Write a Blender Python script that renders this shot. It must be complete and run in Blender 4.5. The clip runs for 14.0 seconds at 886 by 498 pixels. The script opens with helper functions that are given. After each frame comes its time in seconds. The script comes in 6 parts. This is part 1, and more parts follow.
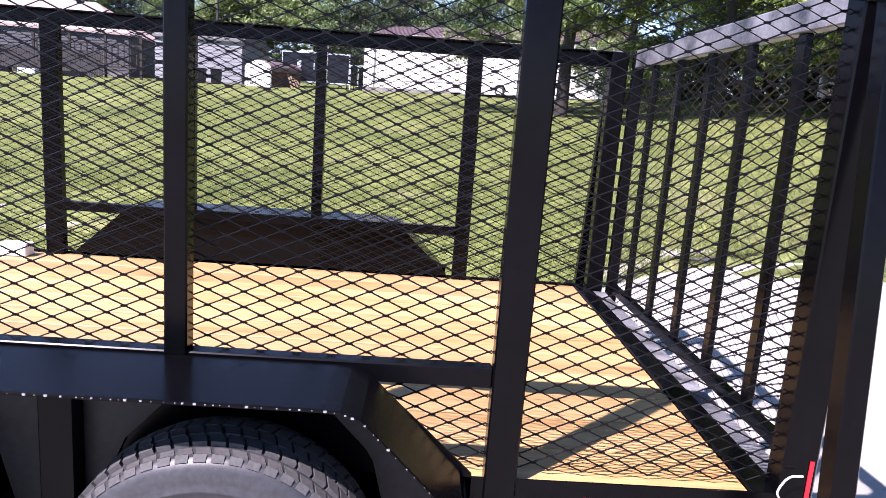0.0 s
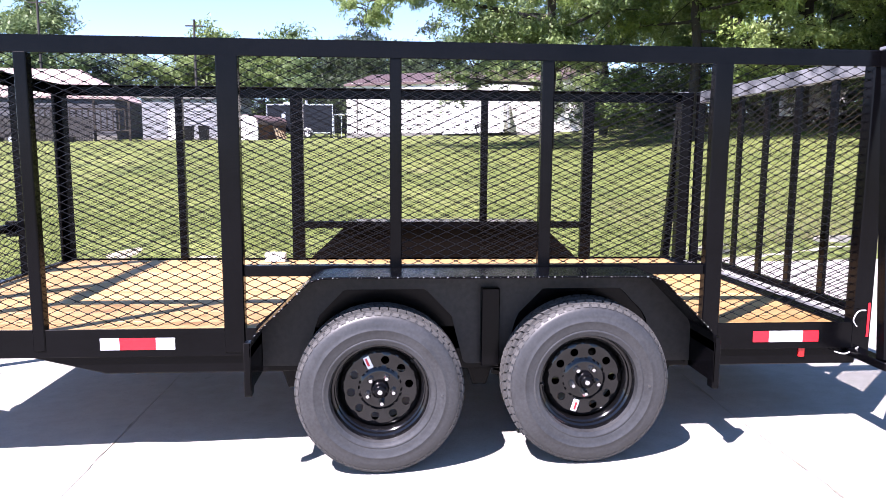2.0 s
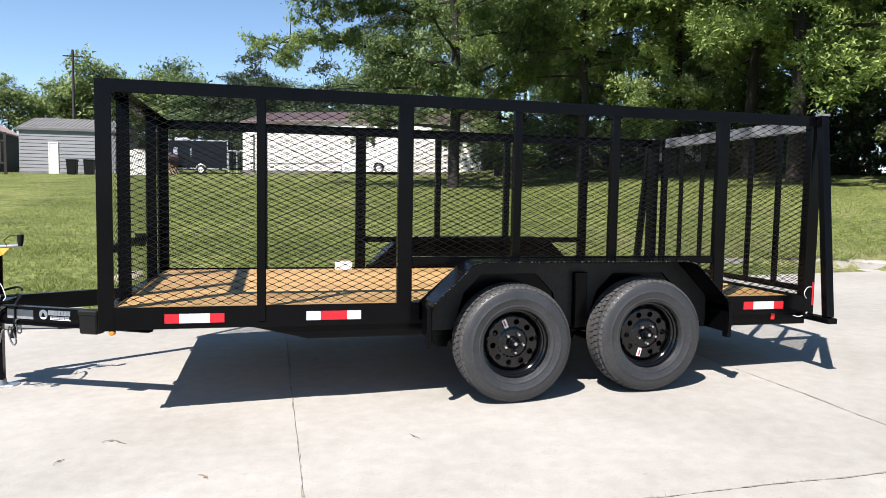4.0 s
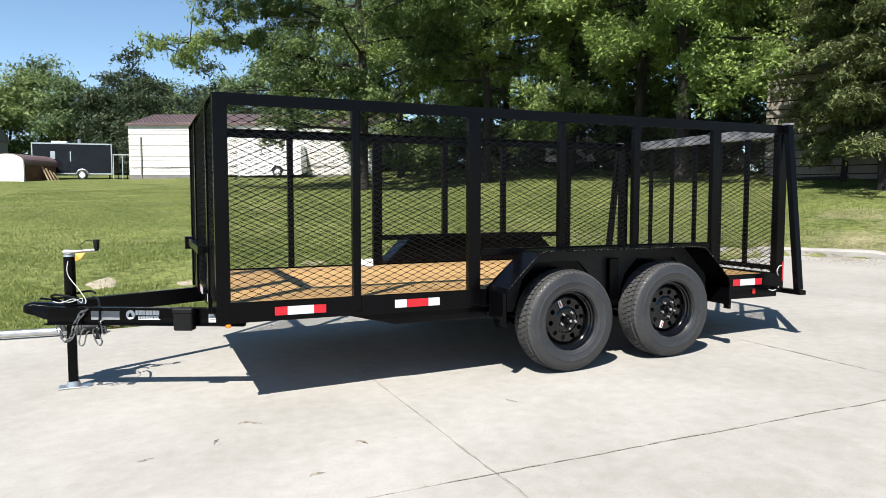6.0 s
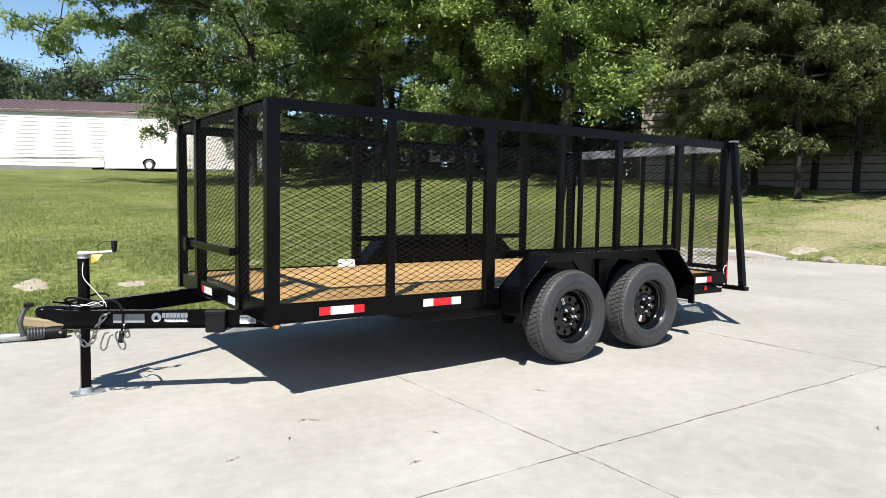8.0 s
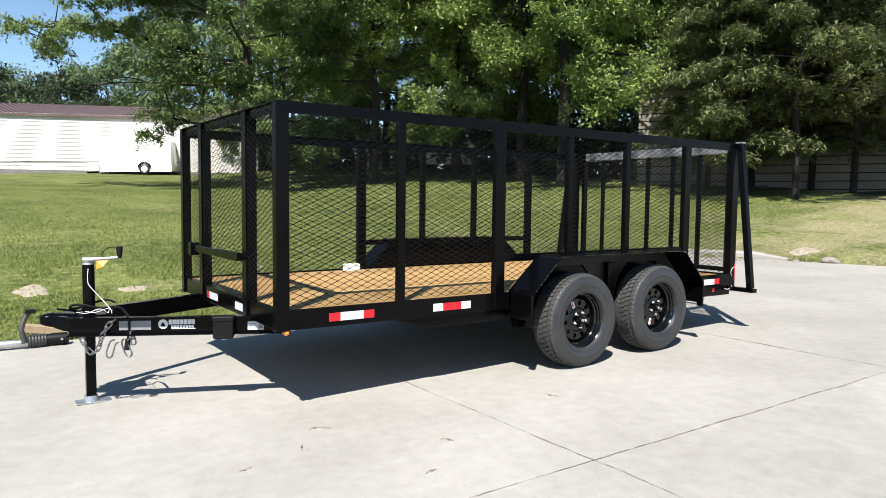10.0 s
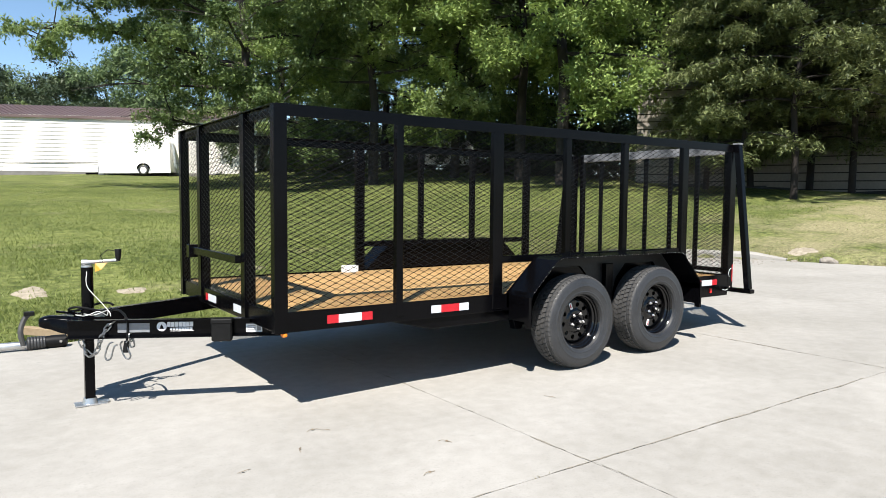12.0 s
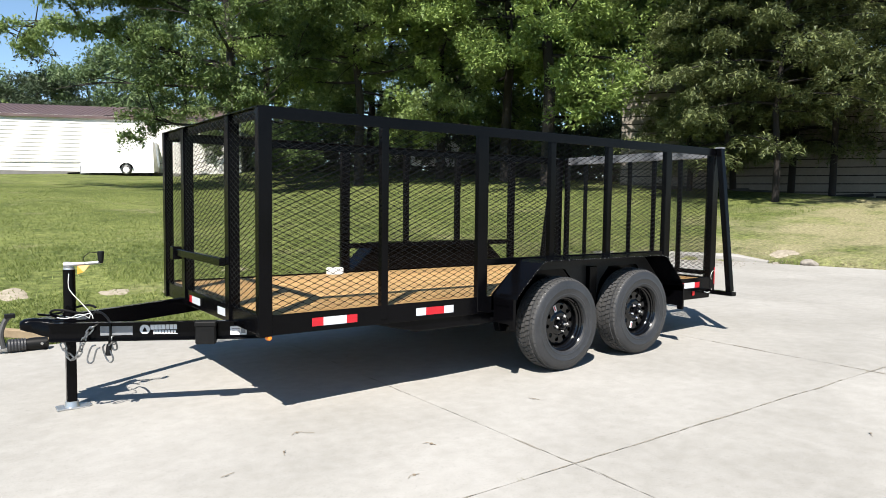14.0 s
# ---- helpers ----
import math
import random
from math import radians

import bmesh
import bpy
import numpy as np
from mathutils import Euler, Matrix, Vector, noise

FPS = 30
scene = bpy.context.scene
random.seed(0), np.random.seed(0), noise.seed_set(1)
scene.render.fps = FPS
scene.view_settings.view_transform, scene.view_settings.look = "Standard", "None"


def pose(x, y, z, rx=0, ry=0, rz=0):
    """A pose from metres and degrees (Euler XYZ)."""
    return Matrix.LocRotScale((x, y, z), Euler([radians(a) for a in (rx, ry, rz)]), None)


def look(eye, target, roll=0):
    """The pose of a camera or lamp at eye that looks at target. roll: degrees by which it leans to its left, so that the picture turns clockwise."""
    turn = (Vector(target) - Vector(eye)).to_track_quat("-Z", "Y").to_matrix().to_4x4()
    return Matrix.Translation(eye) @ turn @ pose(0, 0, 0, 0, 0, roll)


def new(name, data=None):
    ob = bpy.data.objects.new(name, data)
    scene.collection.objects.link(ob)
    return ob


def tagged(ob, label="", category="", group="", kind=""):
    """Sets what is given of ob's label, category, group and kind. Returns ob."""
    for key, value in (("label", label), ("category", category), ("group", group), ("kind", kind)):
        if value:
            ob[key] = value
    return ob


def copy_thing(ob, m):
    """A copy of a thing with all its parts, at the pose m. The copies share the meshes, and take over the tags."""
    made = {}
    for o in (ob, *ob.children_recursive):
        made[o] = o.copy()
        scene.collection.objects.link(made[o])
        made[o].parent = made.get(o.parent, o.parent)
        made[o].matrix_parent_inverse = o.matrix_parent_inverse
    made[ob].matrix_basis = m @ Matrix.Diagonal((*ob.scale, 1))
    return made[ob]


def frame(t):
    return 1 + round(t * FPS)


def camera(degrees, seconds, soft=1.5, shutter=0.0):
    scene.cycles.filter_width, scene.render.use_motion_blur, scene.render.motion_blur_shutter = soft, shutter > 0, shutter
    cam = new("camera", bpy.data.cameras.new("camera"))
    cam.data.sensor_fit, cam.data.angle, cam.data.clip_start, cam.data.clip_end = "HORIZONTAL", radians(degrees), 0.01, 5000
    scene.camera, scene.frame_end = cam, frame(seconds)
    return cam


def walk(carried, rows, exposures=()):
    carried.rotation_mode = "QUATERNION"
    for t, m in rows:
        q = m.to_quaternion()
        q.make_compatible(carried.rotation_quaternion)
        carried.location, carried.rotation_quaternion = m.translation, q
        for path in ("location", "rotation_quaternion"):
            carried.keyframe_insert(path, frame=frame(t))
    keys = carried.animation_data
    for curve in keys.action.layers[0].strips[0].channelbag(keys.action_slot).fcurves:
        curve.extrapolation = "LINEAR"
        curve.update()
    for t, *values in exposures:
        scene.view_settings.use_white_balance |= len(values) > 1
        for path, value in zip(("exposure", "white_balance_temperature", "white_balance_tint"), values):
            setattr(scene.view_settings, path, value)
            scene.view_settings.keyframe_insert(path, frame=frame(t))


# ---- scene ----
cam = camera(65.0, 14.0, soft=0.75)
PATH = [
    (0, (0.028, -0.004, 1.464), (0.105, 1.959, 1.086), 4.2),
    (0.5, (-0.188, -0.413, 1.48), (-0.11, 1.548, 1.094), 2.9),
    (1, (-0.509, -0.772, 1.436), (-0.474, 1.196, 1.082), 2.2),
    (1.5, (-0.846, -1.138, 1.376), (-0.83, 0.841, 1.083), 1.2),
    (2, (-1.165, -1.462, 1.359), (-1.022, 0.515, 1.097), 0.4),
    (2.5, (-1.537, -1.734, 1.305), (-1.214, 0.23, 1.11), 1.1),
    (3, (-1.902, -2.041, 1.278), (-1.567, -0.077, 1.101), 1.1),
    (5.3, (-3.461, -2.669, 1.213), (-2.706, -0.82, 1.099), 0.1),
    (5.5, (-3.58, -2.651, 1.22), (-2.802, -0.813, 1.088), -0.0),
    (6, (-3.886, -2.664, 1.216), (-3.094, -0.833, 1.078), -0.0),
    (6.5, (-4.177, -2.657, 1.219), (-3.347, -0.843, 1.078), 0.1),
    (7, (-4.438, -2.536, 1.218), (-3.479, -0.785, 1.085), 0.8),
    (7.5, (-4.665, -2.44, 1.222), (-3.604, -0.75, 1.093), 0.6),
    (8, (-4.932, -2.416, 1.256), (-3.811, -0.766, 1.115), 0.9),
    (10.5, (-4.987, -2.305, 1.27), (-3.854, -0.661, 1.136), 0.6),
    (11, (-4.995, -2.326, 1.278), (-3.872, -0.677, 1.142), 0.5),
    (11.5, (-4.968, -2.333, 1.269), (-3.846, -0.683, 1.136), 0.5),
    (12, (-4.979, -2.329, 1.275), (-3.845, -0.687, 1.141), 0.5),
    (12.5, (-4.982, -2.343, 1.276), (-3.839, -0.707, 1.145), 0.6),
    (13, (-4.971, -2.347, 1.278), (-3.823, -0.714, 1.148), 0.6),
    (13.5, (-4.968, -2.343, 1.277), (-3.814, -0.715, 1.147), 0.6),
    (14, (-4.984, -2.342, 1.289), (-3.816, -0.724, 1.158), 0.7),
]
EXPOSURES = [(0.0, 1.85, 5950, 37), (1.5, 2.26, 5900, 36), (2.2, 2.05, 6050, 30), (3.0, 1.53, 6350, 22), (5.5, 1.15, 6350, 12), (14.0, 1.15, 6350, 12)]
walk(cam, [(t, look(eye, target, roll)) for t, eye, target, roll in PATH], EXPOSURES)

# ---- light ----
SUN_WAY = Vector((0.52, 0.50, -1.0))
world = bpy.data.worlds.new("sky")
scene.world = world
world.use_nodes = True
sky = world.node_tree.nodes.new("ShaderNodeTexSky")
sky.sky_type, sky.sun_disc = "NISHITA", False
sky.sun_elevation, sky.sun_rotation = radians(54), radians(226)
sky.air_density, sky.dust_density, sky.ozone_density = 0.75, 0.0, 0.5
tone = world.node_tree.nodes.new("ShaderNodeHueSaturation")
tone.inputs["Hue"].default_value, tone.inputs["Saturation"].default_value = 0.491, 1.04
world.node_tree.links.new(sky.outputs[0], tone.inputs["Color"])
world.node_tree.links.new(tone.outputs[0], world.node_tree.nodes["Background"].inputs[0])
world.node_tree.nodes["Background"].inputs[1].default_value = 0.080
sun_data = bpy.data.lights.new("sun", "SUN")
sun_data.energy, sun_data.angle, sun_data.color = 5.0, radians(0.6), (1.0, 0.94, 0.84)
sun = new("sun", sun_data)
sun.matrix_world = Matrix.Translation((-10, -10, 30)) @ SUN_WAY.to_track_quat("-Z", "Y").to_matrix().to_4x4()

# ---- materials ----
def mat(name, low, high, scale=4.0, rough=0.6, metal=0.0, bump=0.0, bump_scale=60.0, spread=0.0, stretch=(1, 1, 1), coat=0.0,
        fine=0.35, rough_spread=0.1, spec=0.5, depth=0.01):
    """A surface with a coarse and a fine variation between two colours, fine relief and, with spread, a tint for each piece."""
    m = bpy.data.materials.new(name)
    m.use_nodes = True
    nt = m.node_tree
    b = nt.nodes["Principled BSDF"]
    b.inputs["Metallic"].default_value = metal
    b.inputs["Coat Weight"].default_value = coat
    b.inputs["Coat Roughness"].default_value = 0.12
    b.inputs["Specular IOR Level"].default_value = spec
    tc = nt.nodes.new("ShaderNodeTexCoord")
    mp = nt.nodes.new("ShaderNodeMapping")
    mp.inputs["Scale"].default_value = stretch
    nt.links.new(tc.outputs["Object"], mp.inputs["Vector"])
    n1 = nt.nodes.new("ShaderNodeTexNoise")
    n1.inputs["Scale"].default_value, n1.inputs["Detail"].default_value = scale, 5
    n2 = nt.nodes.new("ShaderNodeTexNoise")
    n2.inputs["Scale"].default_value, n2.inputs["Detail"].default_value = scale * 14, 4
    for n in (n1, n2):
        nt.links.new(mp.outputs[0], n.inputs["Vector"])
    mix = nt.nodes.new("ShaderNodeMix")
    mix.data_type, mix.inputs[0].default_value = "FLOAT", fine
    nt.links.new(n1.outputs[0], mix.inputs[2])
    nt.links.new(n2.outputs[0], mix.inputs[3])
    value = mix.outputs[0]
    ramp = nt.nodes.new("ShaderNodeValToRGB")
    ramp.color_ramp.elements[0].position, ramp.color_ramp.elements[1].position = 0.36, 0.64
    ramp.color_ramp.elements[0].color = (*low, 1)
    ramp.color_ramp.elements[1].color = (*high, 1)
    nt.links.new(value, ramp.inputs[0])
    colour = ramp.outputs[0]
    if spread:
        info = nt.nodes.new("ShaderNodeObjectInfo")
        hsv = nt.nodes.new("ShaderNodeHueSaturation")
        rng = nt.nodes.new("ShaderNodeMapRange")
        rng.inputs["To Min"].default_value, rng.inputs["To Max"].default_value = 1 - spread, 1 + spread
        nt.links.new(info.outputs["Random"], rng.inputs["Value"])
        nt.links.new(rng.outputs[0], hsv.inputs["Value"])
        nt.links.new(colour, hsv.inputs["Color"])
        colour = hsv.outputs[0]
    nt.links.new(colour, b.inputs["Base Color"])
    rr = nt.nodes.new("ShaderNodeMapRange")
    rr.inputs["To Min"].default_value, rr.inputs["To Max"].default_value = max(0.02, rough - rough_spread), min(1, rough + rough_spread)
    nt.links.new(n1.outputs[0], rr.inputs["Value"])
    nt.links.new(rr.outputs[0], b.inputs["Roughness"])
    if bump:
        nb = nt.nodes.new("ShaderNodeTexNoise")
        nb.inputs["Scale"].default_value, nb.inputs["Detail"].default_value = bump_scale, 4
        nt.links.new(mp.outputs[0], nb.inputs["Vector"])
        bp = nt.nodes.new("ShaderNodeBump")
        bp.inputs["Strength"].default_value, bp.inputs["Distance"].default_value = bump, depth
        nt.links.new(nb.outputs[0], bp.inputs["Height"])
        nt.links.new(bp.outputs[0], b.inputs["Normal"])
    return m


def leaf_mat(name, low, high, glow=0.25):
    """Leaves: a colour that differs from leaf to leaf, and light that shines through."""
    m = bpy.data.materials.new(name)
    m.use_nodes = True
    nt = m.node_tree
    b = nt.nodes["Principled BSDF"]
    b.inputs["Roughness"].default_value = 0.5
    b.inputs["Specular IOR Level"].default_value = 0.3
    geo = nt.nodes.new("ShaderNodeNewGeometry")
    tc = nt.nodes.new("ShaderNodeTexCoord")
    n1 = nt.nodes.new("ShaderNodeTexNoise")
    n1.inputs["Scale"].default_value = 0.9
    nt.links.new(tc.outputs["Object"], n1.inputs["Vector"])
    mix = nt.nodes.new("ShaderNodeMix")
    mix.data_type, mix.inputs[0].default_value = "FLOAT", 0.5
    nt.links.new(geo.outputs["Random Per Island"], mix.inputs[2])
    nt.links.new(n1.outputs[0], mix.inputs[3])
    ramp = nt.nodes.new("ShaderNodeValToRGB")
    ramp.color_ramp.elements[0].position, ramp.color_ramp.elements[1].position = 0.2, 0.8
    ramp.color_ramp.elements[0].color, ramp.color_ramp.elements[1].color = (*low, 1), (*high, 1)
    nt.links.new(mix.outputs[0], ramp.inputs[0])
    nt.links.new(ramp.outputs[0], b.inputs["Base Color"])
    tr = nt.nodes.new("ShaderNodeBsdfTranslucent")
    nt.links.new(ramp.outputs[0], tr.inputs["Color"])
    sh = nt.nodes.new("ShaderNodeMixShader")
    sh.inputs[0].default_value = glow
    nt.links.new(b.outputs[0], sh.inputs[1])
    nt.links.new(tr.outputs[0], sh.inputs[2])
    nt.links.new(sh.outputs[0], nt.nodes["Material Output"].inputs["Surface"])
    return m


BLACK = mat("black_paint", (0.0009, 0.0009, 0.0012), (0.0021, 0.0021, 0.0027), 3, 0.22, bump=0.10, bump_scale=160, rough_spread=0.06, spec=0.11, depth=0.0006)
# greyer than BLACK: dust, and light bounced off the drive put into the colour
DUSTY_BOUNCE_BLACK = mat("dusty_bounce_lit_paint", (0.010, 0.0098, 0.0095), (0.021, 0.020, 0.019), 4, 0.5, fine=0.5, spec=0.25)
BLACK_WIRE = mat("black_wire_paint", (0.00224, 0.00224, 0.0028), (0.00448, 0.00448, 0.00504), 8, 0.35, spec=0.14)
# lighter than BLACK_WIRE: sun glints on the strands are put into the colour
GATE_WIRE = mat("glint_wire_paint", (0.005, 0.005, 0.006), (0.032, 0.033, 0.036), 5, 0.35, spec=0.45, fine=0.5)
RUBBER = mat("tyre_rubber", (0.0150, 0.0156, 0.0170), (0.0330, 0.0342, 0.0368), 6, 0.46, bump=0.25, bump_scale=200, fine=0.5, depth=0.001)
# lighter than the tyre rubber: sun on the blocks is put into the colour
TREAD = mat("sunlit_tread", (0.030, 0.030, 0.030), (0.054, 0.0535, 0.053), 9, 0.8, bump=0.3, bump_scale=160, fine=0.6, depth=0.001)
RIM = mat("black_gloss_rim", (0.00168, 0.00168, 0.00196), (0.00336, 0.00336, 0.00392), 4, 0.12, rough_spread=0.04, spec=0.45)
ZINC = mat("zinc_plate", (0.45, 0.46, 0.47), (0.62, 0.62, 0.62), 9, 0.34, metal=0.9, bump=0.1)
DULL_STEEL = mat("dull_grey_steel", (0.13, 0.13, 0.13), (0.34, 0.34, 0.34), 30, 0.35, metal=0.9)
CHROME = mat("bright_steel", (0.5, 0.5, 0.5), (0.65, 0.65, 0.65), 9, 0.2, metal=1.0)
TAPE_WHITE = mat("white_reflective_tape", (0.50, 0.52, 0.55), (0.60, 0.62, 0.65), 30, 0.35, fine=0.7)
TAPE_RED = mat("red_reflective_tape", (0.40, 0.006, 0.014), (0.50, 0.011, 0.021), 30, 0.35, fine=0.7)
LABEL = mat("label_white", (0.62, 0.63, 0.64), (0.74, 0.74, 0.74), 20, 0.45)
LABEL_GREY = mat("label_grey", (0.168, 0.174, 0.185), (0.235, 0.241, 0.252), 25, 0.4)
AMBER = mat("amber_lens", (0.75, 0.17, 0.01), (0.85, 0.25, 0.02), 20, 0.2)
RED_LENS = mat("red_lens", (0.45, 0.01, 0.01), (0.6, 0.02, 0.02), 20, 0.2)
GREY_PLASTIC = mat("grey_plastic", (0.028, 0.028, 0.028), (0.056, 0.056, 0.0532), 10, 0.6)
WORN_STEEL = mat("worn_grey_steel", (0.02, 0.021, 0.024), (0.20, 0.205, 0.215), 9, 0.34, metal=0.0, fine=0.3)
YELLOW = mat("yellow_tag", (0.45, 0.19, 0.012), (0.55, 0.26, 0.02), 10, 0.5)
WHITE_CORD = mat("white_cord", (0.55, 0.55, 0.53), (0.75, 0.75, 0.72), 30, 0.6)
BLACK_RUBBER = mat("black_rubber", (0.0028, 0.0028, 0.0028), (0.0056, 0.0056, 0.0056), 20, 0.5, spec=0.2)
KERB = mat("kerb_concrete", (0.224, 0.216, 0.196), (0.291, 0.28, 0.258), 2.5, 0.9, bump=0.4, bump_scale=40)
JOINT = mat("joint_dirt", (0.120, 0.106, 0.083), (0.290, 0.268, 0.228), 14, 0.95, bump=0.4, fine=0.6)
GRAVEL = mat("gravel", (0.146, 0.129, 0.106), (0.269, 0.246, 0.213), 20, 0.9, bump=0.4)
SAND = mat("pale_bare_soil", (0.180, 0.152, 0.108), (0.330, 0.295, 0.232), 14, 0.95, bump=0.6, bump_scale=40)
SOIL = mat("bare_soil", (0.157, 0.123, 0.084), (0.235, 0.196, 0.146), 5, 0.95, bump=0.5)
BARK = mat("bark", (0.012, 0.0098, 0.0082), (0.033, 0.0266, 0.0215), 3, 0.9, bump=0.8, bump_scale=14, stretch=(1, 1, 0.25))
CEDAR_BARK = mat("cedar_bark", (0.00606, 0.00403, 0.00336), (0.0185, 0.0134, 0.0107), 4, 0.9, bump=0.9, bump_scale=18, stretch=(1, 1, 0.2))
SIDING = mat("white_siding", (0.594, 0.577, 0.542), (0.641, 0.622, 0.585), 0.6, 0.55, spread=0.02)
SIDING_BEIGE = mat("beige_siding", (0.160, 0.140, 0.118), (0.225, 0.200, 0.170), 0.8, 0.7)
SIDING_GREY = mat("grey_siding", (0.034, 0.036, 0.042), (0.052, 0.055, 0.062), 0.8, 0.7)
SIDING_PALE = mat("pale_grey_siding", (0.176, 0.184, 0.197), (0.21, 0.218, 0.231), 0.8, 0.7)
ROOF_BROWN = mat("brown_metal_roof", (0.080, 0.052, 0.050), (0.115, 0.079, 0.076), 1.0, 0.45)
ROOF_TAN = mat("tan_roof", (0.25, 0.185, 0.172), (0.33, 0.26, 0.24), 1.2, 0.8)
ROOF_GREY = mat("grey_roof", (0.0952, 0.0952, 0.0952), (0.14, 0.14, 0.14), 1.2, 0.8)
FOUNDATION = mat("grey_foundation", (0.123, 0.118, 0.112), (0.179, 0.174, 0.162), 2, 0.9, bump=0.3)
RUST = mat("rusty_sheet", (0.0504, 0.0196, 0.0112), (0.112, 0.0504, 0.028), 1.6, 0.85)
FENCE_WOOD = mat("weathered_boards", (0.018, 0.017, 0.017), (0.042, 0.040, 0.039), 1.5, 0.9, stretch=(1, 1, 0.2))
PALE_WOOD = mat("pale_timber", (0.235, 0.174, 0.101), (0.325, 0.252, 0.157), 3, 0.8)
GLASS_DARK = mat("dark_window_glass", (0.02, 0.025, 0.03), (0.03, 0.035, 0.04), 2, 0.08)
WHITE_GEL = mat("white_trailer_skin", (0.76, 0.76, 0.76), (0.82, 0.82, 0.82), 0.5, 0.3)
BLACK_SKIN = mat("black_trailer_skin", (0.0056, 0.00672, 0.0101), (0.0101, 0.0112, 0.0157), 0.6, 0.25, spec=0.2)
ALUMINIUM = mat("aluminium_trim", (0.5, 0.51, 0.52), (0.62, 0.63, 0.64), 6, 0.35, metal=0.8)
CARDBOARD_WHITE = mat("white_carton", (0.72, 0.72, 0.70), (0.82, 0.82, 0.80), 12, 0.7)
LEAF = leaf_mat("broad_leaf", (0.098, 0.155, 0.057), (0.276, 0.345, 0.129), 0.3)
LEAF_DEEP = leaf_mat("deep_leaf", (0.044, 0.078, 0.028), (0.145, 0.200, 0.066), 0.28)
LEAF_LIGHT = leaf_mat("young_leaf", (0.105, 0.168, 0.048), (0.265, 0.345, 0.098), 0.3)
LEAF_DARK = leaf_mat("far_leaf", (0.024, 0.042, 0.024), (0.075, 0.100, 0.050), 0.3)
LEAF_FAR = leaf_mat("wood_leaf", (0.069, 0.113, 0.051), (0.173, 0.236, 0.102), 0.3)
LEAF_PALE = leaf_mat("far_pale_leaf", (0.105, 0.155, 0.055), (0.230, 0.295, 0.108), 0.3)
# paler than the rest of the tree, for skylight and sun through the leaves
LEAF_LIMB_LIT = leaf_mat("lit_limb_leaf", (0.135, 0.200, 0.072), (0.265, 0.345, 0.125), 0.5)
CEDAR = leaf_mat("cedar_spray", (0.038, 0.056, 0.024), (0.186, 0.216, 0.084), 0.28)
GRASS_BLADE = leaf_mat("grass_blade", (0.115, 0.150, 0.038), (0.255, 0.300, 0.092), 0.45)
STRAW_BLADE = leaf_mat("straw_blade", (0.19, 0.168, 0.0952), (0.347, 0.308, 0.196), 0.4)


def wood_mat():
    """Yellow treated pine: grain along x, darker knots and a tint for each plank."""
    m = mat("treated_pine", (0.262, 0.145, 0.047), (0.42, 0.282, 0.122), 1.6, 0.62, bump=0.25, bump_scale=30, spread=0.2, stretch=(0.35, 5, 5), fine=0.45)
    nt = m.node_tree
    b = nt.nodes["Principled BSDF"]
    src = b.inputs["Base Color"].links[0].from_socket
    tc = nt.nodes.new("ShaderNodeTexCoord")
    mp = nt.nodes.new("ShaderNodeMapping")
    mp.inputs["Scale"].default_value = (1.6, 5.5, 5.5)
    nt.links.new(tc.outputs["Object"], mp.inputs["Vector"])
    vor = nt.nodes.new("ShaderNodeTexVoronoi")
    vor.inputs["Scale"].default_value = 1.0
    nt.links.new(mp.outputs[0], vor.inputs["Vector"])
    ramp = nt.nodes.new("ShaderNodeValToRGB")
    ramp.color_ramp.elements[0].position, ramp.color_ramp.elements[1].position = 0.06, 0.2
    ramp.color_ramp.elements[0].color, ramp.color_ramp.elements[1].color = (0.45, 0.30, 0.2, 1), (1, 1, 1, 1)
    nt.links.new(vor.outputs["Distance"], ramp.inputs[0])
    mul = nt.nodes.new("ShaderNodeMix")
    mul.data_type, mul.blend_type, mul.inputs[0].default_value = "RGBA", "MULTIPLY", 0.6
    nt.links.new(src, mul.inputs[6])
    nt.links.new(ramp.outputs[0], mul.inputs[7])
    nt.links.new(mul.outputs[2], b.inputs["Base Color"])
    return m


PINE = wood_mat()


def concrete_mat():
    """Broomed concrete: broad pale and grey patches, fine specks of sand, and a few dark stains."""
    m = mat("concrete", (0.238, 0.230, 0.208), (0.306, 0.297, 0.275), 0.8, 0.85, bump=0.3, bump_scale=110, spread=0.03, fine=0.4, depth=0.002)
    nt = m.node_tree
    b = nt.nodes["Principled BSDF"]
    colour = b.inputs["Base Color"].links[0].from_socket
    tc = nt.nodes.new("ShaderNodeTexCoord")
    for scale, detail, low, high, at_low, at_high in ((75, 3, 0.30, 0.42, 0.87, 1.0), (190, 2, 0.35, 0.65, 0.94, 1.05), (2.6, 7, 0.28, 0.40, 0.94, 1.0), (9.0, 3, 0.20, 0.27, 0.75, 1.0), (0.35, 4, 0.35, 0.65, 0.95, 1.04)):
        n = nt.nodes.new("ShaderNodeTexNoise")
        n.inputs["Scale"].default_value, n.inputs["Detail"].default_value = scale, detail
        nt.links.new(tc.outputs["Object"], n.inputs["Vector"])
        r = nt.nodes.new("ShaderNodeMapRange")
        r.inputs["From Min"].default_value, r.inputs["From Max"].default_value = low, high
        r.inputs["To Min"].default_value, r.inputs["To Max"].default_value = at_low, at_high
        nt.links.new(n.outputs[0], r.inputs["Value"])
        h = nt.nodes.new("ShaderNodeHueSaturation")
        nt.links.new(r.outputs[0], h.inputs["Value"])
        nt.links.new(colour, h.inputs["Color"])
        colour = h.outputs[0]
    nt.links.new(colour, b.inputs["Base Color"])
    return m


CONCRETE = concrete_mat()


